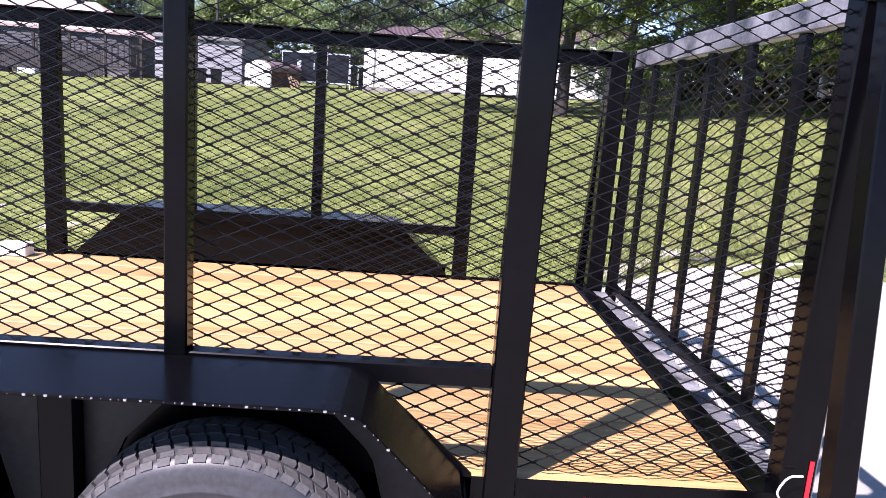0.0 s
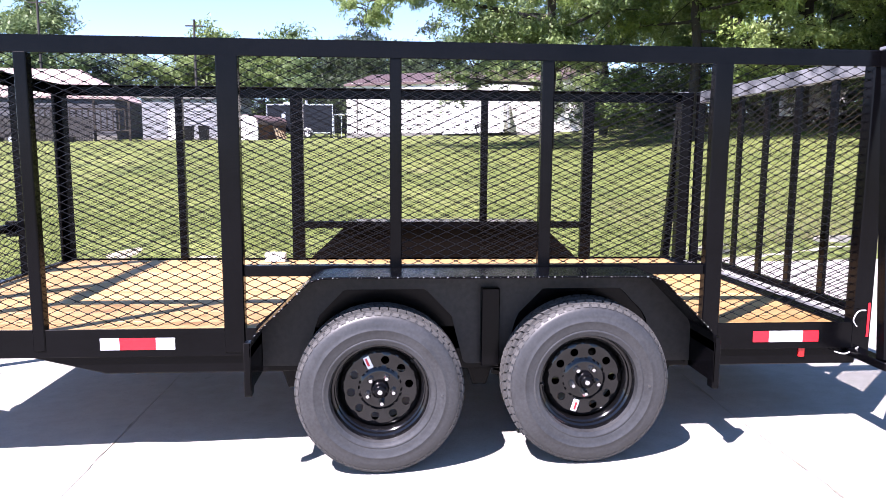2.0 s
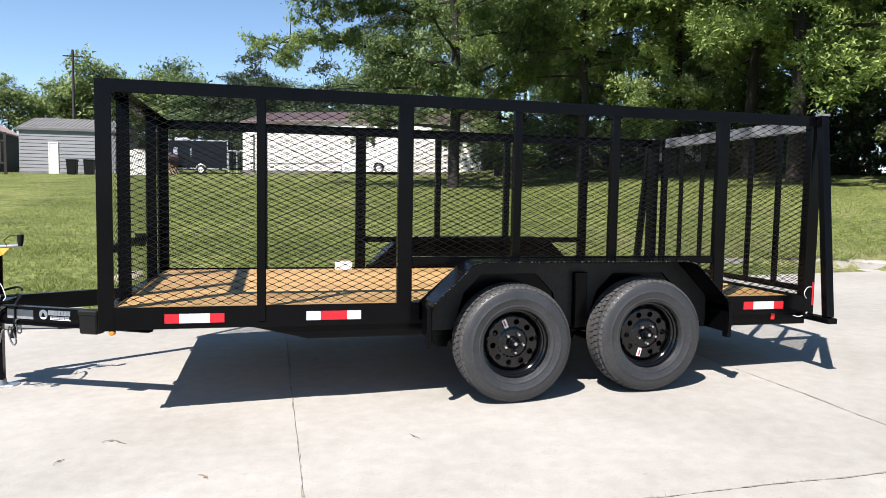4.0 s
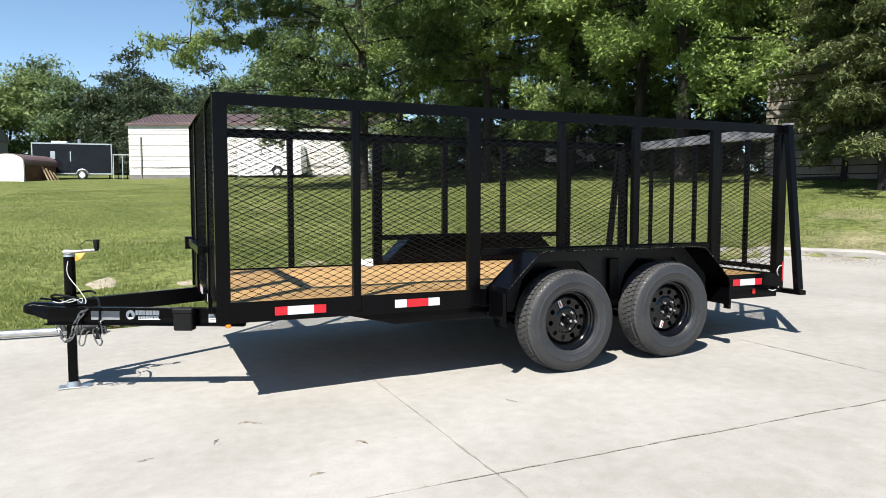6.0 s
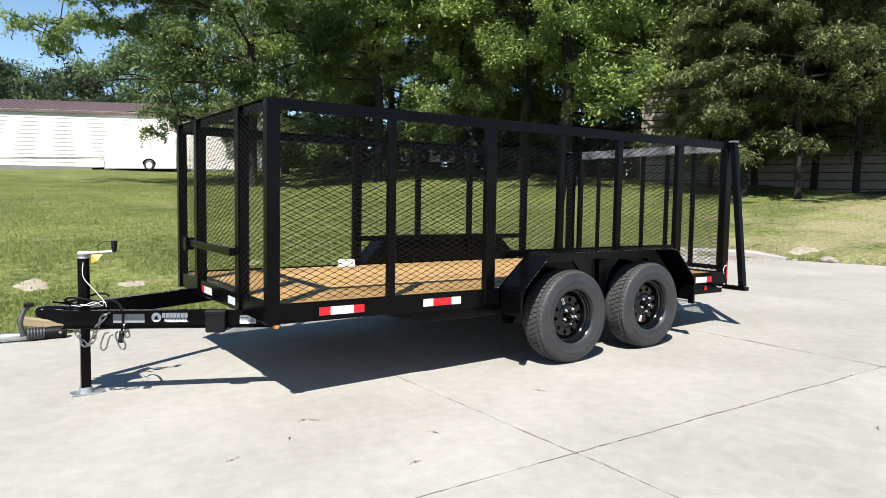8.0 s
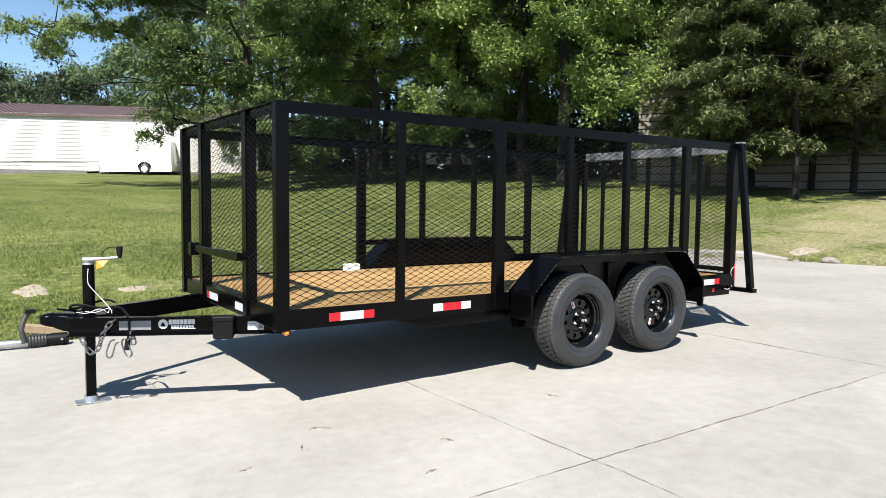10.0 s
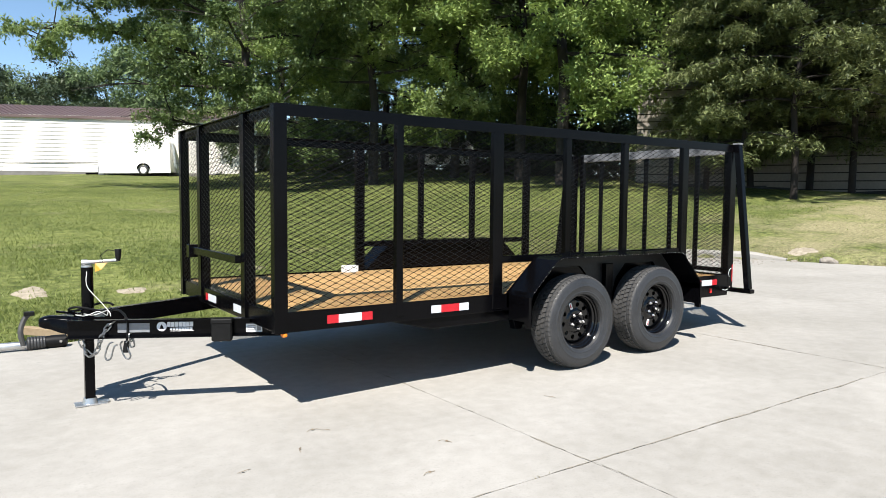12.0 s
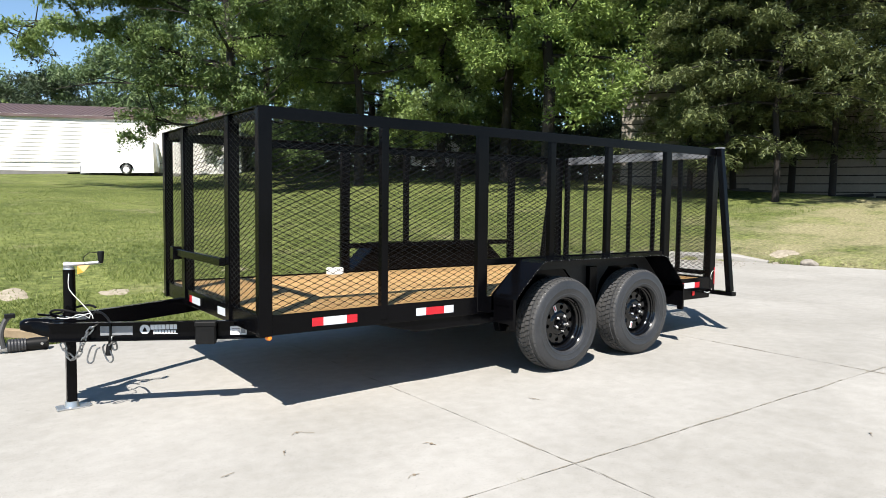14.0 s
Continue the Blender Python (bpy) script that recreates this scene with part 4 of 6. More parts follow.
    part("coupler_plate", G().box((-4.45, YC - 0.10, 0.521), (-4.25, YC + 0.10, 0.534)), BLACK, tr, bevel=0.003)
    # jack
    jx = -4.340
    gz = plane_z(jx)
    jk = part("jack", G().tube([(jx, YC, 0.40), (jx, YC, 0.845)], 0.036, 24), BLACK, tr, "black tube jack with a zinc foot", smooth=True)
    part("inner_tube", G().box((jx - 0.029, YC - 0.029, gz + 0.04), (jx + 0.029, YC + 0.029, 0.42)), BLACK, jk, bevel=0.004)
    part("jack_collar", G().tube([(jx, YC, 0.555), (jx, YC, 0.575)], 0.042, 24), BLACK, jk, smooth=True)
    part("jack_foot", G().extrude([(-0.09, -0.055), (0.095, -0.055), (0.115, -0.03), (0.115, 0.03), (0.095, 0.055), (-0.09, 0.055)], gz + 0.001, gz + 0.010, "z").turned(Matrix.Translation((jx, YC, 0))), ZINC, jk, "zinc-plated foot plate", bevel=0.002)
    part("foot_socket", G().tube([(jx, YC, gz + 0.008), (jx, YC, gz + 0.045)], [0.046, 0.038], 20), ZINC, jk, smooth=True)
    part("jack_cap", G().lathe([(0.0, 0.862), (0.022, 0.862), (0.034, 0.852), (0.036, 0.835)], 24, "z", (jx, YC, 0)), ZINC, jk, smooth=True)
    part("crank", G().tube([(jx - 0.03, YC - 0.01, 0.875), (jx + 0.06, YC - 0.04, 0.880), (jx + 0.17, YC - 0.085, 0.890)], [0.016, 0.011, 0.009], 10).tube([(jx - 0.012, YC, 0.855), (jx - 0.012, YC, 0.892)], 0.019, 14), ZINC, jk, "zinc crank arm", smooth=True)
    part("crank_grip", G().tube([(jx + 0.168, YC - 0.085, 0.885), (jx + 0.170, YC - 0.085, 0.90), (jx + 0.170, YC - 0.085, 0.955), (jx + 0.17, YC - 0.085, 0.96)], [0.012, 0.016, 0.021, 0.019], 14), BLACK_RUBBER, jk, "black crank grip", smooth=True)
    part("tag", G().add([(jx + 0.04, YC - 0.05, 0.87), (jx + 0.105, YC - 0.08, 0.874), (jx + 0.070, YC - 0.085, 0.832), (jx + 0.038, YC - 0.06, 0.818), (jx + 0.041, YC - 0.047, 0.869), (jx + 0.106, YC - 0.077, 0.873), (jx + 0.071, YC - 0.082, 0.831), (jx + 0.039, YC - 0.057, 0.817)],
                        [(0, 1, 2, 3), (7, 6, 5, 4), (0, 4, 5, 1), (1, 5, 6, 2), (2, 6, 7, 3), (3, 7, 4, 0)]), YELLOW, jk, "yellow paper tag")
    part("tag_tie", G().tube([(jx + 0.085, YC - 0.06, 0.88), (jx + 0.07, YC - 0.07, 0.92), (jx + 0.11, YC - 0.07, 0.955), (jx + 0.15, YC - 0.075, 0.95)], 0.0025, 6), BLACK_RUBBER, jk)
    # wires and cable
    pts = [(jx - 0.005, YC - 0.034, 0.82), (jx - 0.012, YC - 0.045, 0.76), (jx + 0.0, YC - 0.05, 0.71), (jx + 0.06, YC - 0.10, 0.63), (jx + 0.10, YC - 0.16, 0.57), (jx + 0.10, YC - 0.20, 0.55)]
    part("breakaway_cable", G().tube(curve(pts), 0.0022, 8), WHITE_CORD, tr, "thin white breakaway cable", smooth=True)
    loop = [(jx + 0.02 + 0.13 * math.cos(a), YC - 0.02 + 0.09 * math.sin(a), 0.583 + 0.02 * math.sin(2 * a)) for a in np.linspace(0.2, 5.9, 20)]
    loop += [(jx + 0.17, YC - 0.12, 0.565), (jx + 0.185, YC - 0.25, 0.53), (jx + 0.185, YC - 0.265, 0.46), (jx + 0.175, YC - 0.265, 0.37)]
    part("wiring_cable", G().tube(curve(loop), 0.0075, 8), BLACK_RUBBER, tr, "black coiled wiring cable", smooth=True)
    part("wiring_plug", G().tube([(jx + 0.177, YC - 0.265, 0.395), (jx + 0.172, YC - 0.266, 0.325)], [0.014, 0.019], 12), BLACK_RUBBER, tr, smooth=True)
    for k, (ox, oy) in enumerate(((0.03, -0.19), (-0.02, -0.20))):
        part("clip_cord", G().tube(curve([(jx + 0.08, YC - 0.20, 0.555), (jx + 0.05 + ox, YC + oy - 0.01, 0.585), (jx + ox - 0.02, YC + oy + 0.02, 0.560), (jx - 0.07 + ox, YC + oy + 0.06, 0.565)]), 0.002, 7), WHITE_CORD, tr, smooth=True)
    # safety chains with S hooks
    link = chain_link()
    for pts in ([(jx + 0.13, YC - 0.235, 0.530), (jx + 0.08, YC - 0.235, 0.490), (jx + 0.04, YC - 0.225, 0.42), (jx + 0.02, YC - 0.215, 0.35), (jx - 0.01, YC - 0.20, 0.315), (jx - 0.04, YC - 0.18, 0.34), (jx - 0.065, YC - 0.16, 0.40)],
                [(jx + 0.20, YC - 0.265, 0.45), (jx + 0.205, YC - 0.27, 0.40), (jx + 0.21, YC - 0.27, 0.36)]):
        path = curve(pts, 30)
        run, idx = 0.0, 0
        for p, q in zip(path[:-1], path[1:]):
            run += (q - p).length
            if run >= 0.036:
                run = 0.0
                turn = (q - p).to_track_quat("X", "Z").to_matrix().to_4x4()
                part("chain_link", link, DULL_STEEL, tr, "steel chain link", m=Matrix.Translation(p) @ turn @ pose(0, 0, 0, 90 * (idx % 2) + 20, 0, 0))
                idx += 1
    hook = hook_mesh()
    for ox, oy, rot in ((0.085, -0.245, 22), (0.165, -0.27, -14)):
        part("safety_hook", hook, DULL_STEEL, tr, "dull steel safety hook", m=Matrix.Translation((jx + ox, YC + oy, 0.345)) @ pose(0, 0, 0, 0, rot, -28))
    # reflective tape
    tape(tr, -3.172, Y0, 0.557, [("r", 1), ("w", 2.1), ("r", 1)])
    tape(tr, -2.412, Y0, 0.557, [("w", 1), ("r", 1.9), ("w", 1)])
    tape(tr, 0.470, Y0, 0.557, [("r", 1), ("w", 2.1), ("r", 1)])
    tape(tr, 2.70, X0 - 0.001, 0.557, [("w", 1)], 0.20, "y")
    tape(tr, 2.90, X0 - 0.001, 0.557, [("r", 1)], 0.06, "y")
    tape(tr, 2.15, X0 - 0.001, 0.557, [("w", 1)], 0.16, "y")
    # marker lights
    part("marker_light", G().lathe([(0.0, -0.012), (0.012, -0.010), (0.016, -0.002), (0.018, 0.01), (0.018, 0.02)], 18, "y", (X0 + 0.05, Y0 + 0.01, 0.487)), AMBER, tr, "small amber marker light", smooth=True)
    part("marker_light", G().box((0.70, Y0 + 0.01, 0.455), (0.73, Y0 + 0.05, 0.50)), RED_LENS, tr, "small red marker light", bevel=0.004)
    # axles and springs
    for x, z in zip(HUBS, HUBS_Z):
        part("axle", G().tube([(x, 1.46, z), (x, 2 * YC - 1.46, z)], 0.036, 16), BLACK, tr, smooth=True)
        for y in (Y0 + 0.075, Y1 - 0.075):
            part("leaf_spring", G().tube(curve([(x - 0.36, y, 0.40), (x - 0.18, y, 0.345), (x, y, 0.33), (x + 0.18, y, 0.345), (x + 0.36, y, 0.40)]), 0.022, 6), BLACK, tr)
    for x in (-1.60, -0.778, 0.05):
        for y in (Y0 + 0.075, Y1 - 0.075):
            part("spring_hanger", G().extrude([(x - 0.06, 0.43), (x + 0.06, 0.43), (x + 0.03, 0.34), (x - 0.03, 0.34)], y - 0.03, y + 0.03), BLACK, tr, bevel=0.003)
    for near in (True, False):
        build_fender(tr, near)
    build_wheels(tr)
    build_gate(tr)
    return tr


def curve(points, n=9):
    """A smooth run of points through those given."""
    p = [Vector(q) for q in points]
    p = [p[0] * 2 - p[1]] + p + [p[-1] * 2 - p[-2]]
    out = []
    for i in range(1, len(p) - 2):
        for k in range(n):
            t = k / n
            a, b, c, d = p[i - 1], p[i], p[i + 1], p[i + 2]
            out.append(0.5 * ((2 * b) + (c - a) * t + (2 * a - 5 * b + 4 * c - d) * t * t + (3 * b - a - 3 * c + d) * t ** 3))
    return out + [p[-2]]


def chain_link():
    pts = []
    for a in np.linspace(0, 2 * math.pi, 16, endpoint=False):
        pts.append((0.013 * math.copysign(1, math.cos(a)) + 0.013 * math.cos(a), 0.013 * math.sin(a), 0))
    return G().tube(pts, 0.0048, 6, closed=True).mesh("chain_link", DULL_STEEL, smooth=True)


def hook_mesh():
    pts = [(0.0, 0, 0.05), (-0.016, 0, 0.035), (-0.018, 0, 0.0), (-0.012, 0, -0.045), (0.006, 0, -0.062), (0.022, 0, -0.045), (0.018, 0, -0.005), (0.016, 0, 0.03), (0.028, 0, 0.045)]
    return G().tube([p * 1.05 for p in curve(pts, 5)], 0.0052, 8).mesh("safety_hook", DULL_STEEL, smooth=True)


def build_gate(tr):
    """Ramp gate folded up at the rear, between two splayed stays."""
    ya, yb, gx = Y0 + 0.09, Y1 - 0.09, X1 + 0.035
    z0, z1 = 0.50, TOP + 0.005
    gate = part("ramp_gate", G().box((gx - 0.025, ya, z0), (gx + 0.025, ya + 0.05, z1)), BLACK, tr, "black mesh ramp gate folded up at the rear", bevel=0.004)
    part("gate_stile", G().box((gx - 0.025, yb - 0.05, z0), (gx + 0.025, yb, z1)), BLACK, gate, bevel=0.004)
    part("gate_top", G().box((gx - 0.022, ya + 0.05, z1 - 0.085), (gx + 0.022, yb - 0.05, z1)), WORN_STEEL, gate, "worn pale grey steel bar", bevel=0.004)
    part("gate_foot", G().box((gx - 0.022, ya + 0.05, z0), (gx + 0.022, yb - 0.05, z0 + 0.06)), BLACK, gate, bevel=0.004)
    part("gate_lip", G().box((X1 - 0.06, ya, 0.600), (gx - 0.026, yb, 0.606)), WORN_STEEL, gate, "worn pale grey steel lip")
    part("gate_crossbar", G().box((gx - 0.018, ya + 0.05, 0.625), (gx + 0.018, yb - 0.05, 0.665)), BLACK, gate, bevel=0.003)
    for k in range(5):
        y = 1.970 + 0.317 * k
        part("gate_bar", G().box((gx - 0.010, y - 0.025, 0.665), (gx + 0.010, y + 0.025, z1 - 0.085)), BLACK, gate, bevel=0.003)
    # the gate's mesh carries its glints as grey patches in the paint
    me = expanded_metal(yb - ya - 0.06, z1 - z0 - 0.08)
    me.materials[0] = GATE_WIRE
    part("mesh_panel", me, GATE_WIRE, gate, "black expanded-metal mesh with sun glints in its colour", m=Matrix.Translation((gx + 0.022, ya + 0.03, z0 + 0.04)) @ pose(0, 0, 0, 0, 0, 90), kind="stuff")
    for s, y in ((1, Y0), (-1, Y1)):
        stay = part("gate_stay", G().bar((0.985, y - s * 0.035, TOP - 0.002), (0.965, y - s * 0.200, 0.50), 0.055, 0.055, (1, 0, 0)), BLACK, tr, "black splayed stay beside the ramp gate", bevel=0.004)
        part("stay_foot", G().box((0.93, min(y + s * 0.02, y - s * 0.245), 0.462), (1.00, max(y + s * 0.02, y - s * 0.245), 0.498)), BLACK, stay, bevel=0.003)
        part("stay_cap", G().box((0.955, min(y - s * 0.065, y), TOP - 0.004), (1.02, max(y - s * 0.065, y), TOP + 0.012)), WORN_STEEL, stay, "bare grey steel cap", bevel=0.003)
        part("hinge_pin", G().tube([(0.985, y - s * 0.10, 1.30), (0.985, y - s * 0.10, 1.42)], 0.012, 10), BLACK, stay, smooth=True)
    part("side_reflector", G().box((1.008, Y0 - 0.003, 0.55), (1.019, Y0 - 0.001, 0.71)), TAPE_RED, tr, "red reflective tape")
    pts = [(0.955, Y0 - 0.012, 0.60), (0.93, Y0 - 0.02, 0.635), (0.95, Y0 - 0.022, 0.675), (0.985, Y0 - 0.02, 0.68)]
    part("latch_cord", G().tube(curve(pts), 0.0026, 7), WHITE_CORD, tr, "white cord on the gate latch", smooth=True)
    part("latch_cord", G().tube(curve([(0.86, Y0 - 0.006, 0.485), (0.90, Y0 - 0.012, 0.475), (0.94, Y0 - 0.012, 0.487), (0.97, Y0 - 0.01, 0.505)]), 0.0028, 7), WHITE_CORD, tr, smooth=True)


build_trailer()


# ---- trees ----
def leaf_sprays(tips, rng, total, size, reach, droop=0.25, aspect=1.8, flat=0.16, tilt=0.45):
    """Leaves, one triangle each, set along flat drooping sprays that start at the tips."""
    per = max(4, total // len(tips))
    n = len(tips) * per
    r = np.random.RandomState(rng.randint(0, 10 ** 6))
    start = np.repeat(np.array([tuple(p) for p in tips]), per, axis=0)
    way = np.repeat(r.uniform(0, 2 * math.pi, len(tips)), per)
    long_ = np.repeat(reach * r.uniform(0.6, 1.4, len(tips)), per)
    u = r.rand(n) ** 0.8
    v = r.normal(0, 0.30, n) * (1.15 - u)
    c = start.copy()
    c[:, 0] += long_ * (np.cos(way) * u - np.sin(way) * v)
    c[:, 1] += long_ * (np.sin(way) * u + np.cos(way) * v)
    c[:, 2] += long_ * (r.normal(0, flat, n) - droop * u * u - 0.25 * np.abs(v))
    a = way + np.sign(v) * 0.7 + r.normal(0, 0.6, n)
    t = r.normal(0, tilt, n) - droop * 1.1 * u
    d = np.stack([np.cos(a) * np.cos(t), np.sin(a) * np.cos(t), np.sin(t)], 1)
    s = np.stack([-np.sin(a), np.cos(a), r.normal(0, tilt, n)], 1)
    s /= np.linalg.norm(s, axis=1)[:, None]
    length = size * r.uniform(0.55, 1.35, n)[:, None]
    w = length / aspect
    return np.stack([c - d * length * 0.35 + s * w / 2, c + d * length * 0.65, c - d * length * 0.3 - s * w / 2], 1).reshape(-1, 3)


def card_mesh(name, pts, material, per=3):
    me = bpy.data.meshes.new(name)
    n = len(pts) // per
    me.vertices.add(len(pts))
    me.vertices.foreach_set("co", np.asarray(pts, dtype=np.float32).ravel())
    me.loops.add(n * per)
    me.polygons.add(n)
    me.polygons.foreach_set("loop_start", np.arange(0, n * per, per))
    me.loops.foreach_set("vertex_index", np.arange(n * per))
    me.update(calc_edges=True)
    me.validate()
    me.materials.append(material)
    return me


def thinned(tips, seed, scale, level):
    """Leaves gaps of some metres between the clumps of a crown."""
    return [p for p in tips if noise.noise(Vector(p) * scale + Vector((seed, 0, 0))) > level]


def grow(g, p, d, length, r, depth, rng, tips, sag=0.06):
    """A limb and its branches; gathers the places where leaves hang."""
    pts, radii = [p], [r]
    k = 4 if depth else 3
    for i in range(k):
        d = (d + Vector((rng.uniform(-1, 1), rng.uniform(-1, 1), rng.uniform(-0.7, 0.7))) * 0.22 - Vector((0, 0, sag if depth < 2 else 0))).normalized()
        p = p + d * (length / k)
        pts.append(p)
        radii.append(r * (1 - 0.6 * (i + 1) / k))
        if depth <= 1:
            tips.append(p)
    if depth > 0:
        g.tube(pts, radii, 6 if depth > 1 else 4)
    if depth == 0:
        tips.append(p)
        return
    for i in range(rng.randint(3, 5)):
        at = pts[rng.randint(2, len(pts) - 1)]
        e = (d + Vector((rng.uniform(-1, 1), rng.uniform(-1, 1), rng.uniform(-0.35, 0.7))) * 0.95).normalized()
        grow(g, at, e, length * rng.uniform(0.5, 0.75), r * 0.45, depth - 1, rng, tips, sag)


def broad_tree(seed, height, radius, bole, total=98000, leaf=0.155, material=None, label="", reach=1.0, long_limb=None, limbs=22, keep=0.55, thin=-0.24):
    """A spreading tree with a tapered trunk, limbs and a ragged crown."""
    rng = random.Random(seed)
    tr = thing("tree", (0, 0, 0), label or "tall broad-leaved tree in bright green leaf", "tree", "trees behind the lawn")
    g, tips = G(), []
    pts, radii = [Vector((0, 0, -0.3))], [0.0155 * height]
    k = 7
    for i in range(1, k + 1):
        pts.append(Vector((rng.uniform(-1, 1) * 0.12 * i / 2, rng.uniform(-1, 1) * 0.12 * i / 2, height * 0.82 * i / k)))
        radii.append(radii[0] * (1 - 0.85 * i / k))
    g.tube(pts, radii, 10)
    for i in range(limbs):
        u = bole + (0.80 - bole) * i / limbs
        z = height * u
        j = min(int(z / (height * 0.82) * k), k - 1)
        base = pts[j].lerp(pts[j + 1], (z / (height * 0.82)) * k - j)
        a = i * 2.4 + rng.uniform(-0.4, 0.4)
        rise = 0.05 + 0.9 * (u - bole)
        d = Vector((math.cos(a), math.sin(a), rise)).normalized()
        shape = math.sin(math.pi * min(1, (u - bole + 0.14) / (0.98 - bole))) ** 0.6
        grow(g, base, d, radius * 0.62 * shape * rng.uniform(0.8, 1.2), radii[j] * 0.38, 2, rng, tips)
    grow(g, pts[-1], Vector((0, 0, 1)), height * 0.16, radii[-1], 2, rng, tips)
    tips = [p for p in thinned(tips, seed, 0.42, thin if leaf < 0.3 else -0.6) if rng.random() < keep]
    if long_limb:
        # one long side limb; light through its leaves is put into a paler colour
        root = Vector((0, 0, long_limb.z - 1.0))
        way = curve([root, root.lerp(long_limb, 0.35) + Vector((0, 0.2, 0.45)), root.lerp(long_limb, 0.7) + Vector((0, -0.3, 0.5)), long_limb], 6)
        g.tube(way, [0.11 - 0.095 * i / (len(way) - 1) for i in range(len(way))], 6)
        far = []
        for p in way[6:]:
            for k in range(3):
                q = p + Vector((rng.gauss(0, 0.8), rng.gauss(0, 1.0), rng.gauss(0.25, 0.45)))
                g.tube([p, p.lerp(q, 0.5) + Vector((0, 0, 0.1)), q], [0.03, 0.02, 0.008], 4)
                far += [q, p.lerp(q, 0.6)]
        part("limb_leaves", card_mesh("limb_leaves", leaf_sprays(far, rng, 9000, leaf, 0.7, tilt=0.9), LEAF_LIMB_LIT), LEAF_LIMB_LIT, tr, "leaves on a long side limb, paler for the light through them", kind="stuff")
        tips = [p for p in tips if p.z > 7.0 or math.hypot(p.x, p.y) < 4.3]
    part("trunk", g, BARK, tr, "rough grey-brown trunk and limbs", smooth=True)
    part("crown", card_mesh("crown", leaf_sprays(tips, rng, total, leaf, reach, tilt=0.62), material or LEAF), LEAF, tr, "loose clumps of small green leaves", kind="stuff")
    return tr


def cedar_tree(seed, height, radius, bole):
    """A cedar with a fluted trunk and drooping, feathery sprays."""
    rng = random.Random(seed)
    tr = thing("cedar_tree", (0, 0, 0), "dark green cedar with drooping feathery sprays", "tree", "cedars by the beige building")
    g, tips = G(), []
    k = 8
    pts = [Vector((rng.uniform(-0.06, 0.06) * i, rng.uniform(-0.06, 0.06) * i, height * i / k - 0.3)) for i in range(k + 1)]
    radii = [0.115 * (1 - 0.95 * i / k) for i in range(k + 1)]
    g.tube(pts, radii, 9)
    n = 58
    for i in range(n):
        u = bole + (0.97 - bole) * i / n
        j = min(int(u * k), k - 1)
        base = pts[j].lerp(pts[j + 1], u * k - j)
        a = i * 2.4 + rng.uniform(-0.5, 0.5)
        reach = radius * (1.05 - 0.85 * ((u - bole) / (1 - bole)) ** 1.2) * rng.uniform(0.6, 1.15)
        d = Vector((math.cos(a), math.sin(a), rng.uniform(0.1, 0.6))).normalized()
        p = base
        limb = [p]
        for s in range(6):
            d = (d + Vector((rng.uniform(-1, 1) * 0.15, rng.uniform(-1, 1) * 0.15, -0.11))).normalized()
            p = p + d * reach / 6
            limb.append(p)
            if s >= 1:
                for q in range(4):
                    side = Vector((rng.uniform(-1, 1), rng.uniform(-1, 1), rng.uniform(-0.5, 0.2))) * reach * 0.15
                    tips.append(p + side)
        g.tube(limb, [0.05 * (1 - 0.14 * s) * (1 - 0.5 * u) for s in range(7)], 5)
    part("trunk", g, CEDAR_BARK, tr, "stringy brown trunk", smooth=True)
    part("crown", card_mesh("crown", leaf_sprays(thinned(tips, seed, 0.8, -0.42), rng, 62000, 0.168, 0.55, droop=0.4, aspect=3.6, flat=0.13, tilt=0.45), CEDAR), CEDAR, tr, "feathery dark green sprays", kind="stuff")
    return tr


def on_ground(x, y, turn=0, scale=1.0):
    return Matrix.Translation((x, y, ground_z(x, y) - 0.05)) @ pose(0, 0, 0, 0, 0, turn) @ Matrix.Diagonal((scale, scale, scale, 1))


def place(ob, m):
    ob.matrix_basis = m


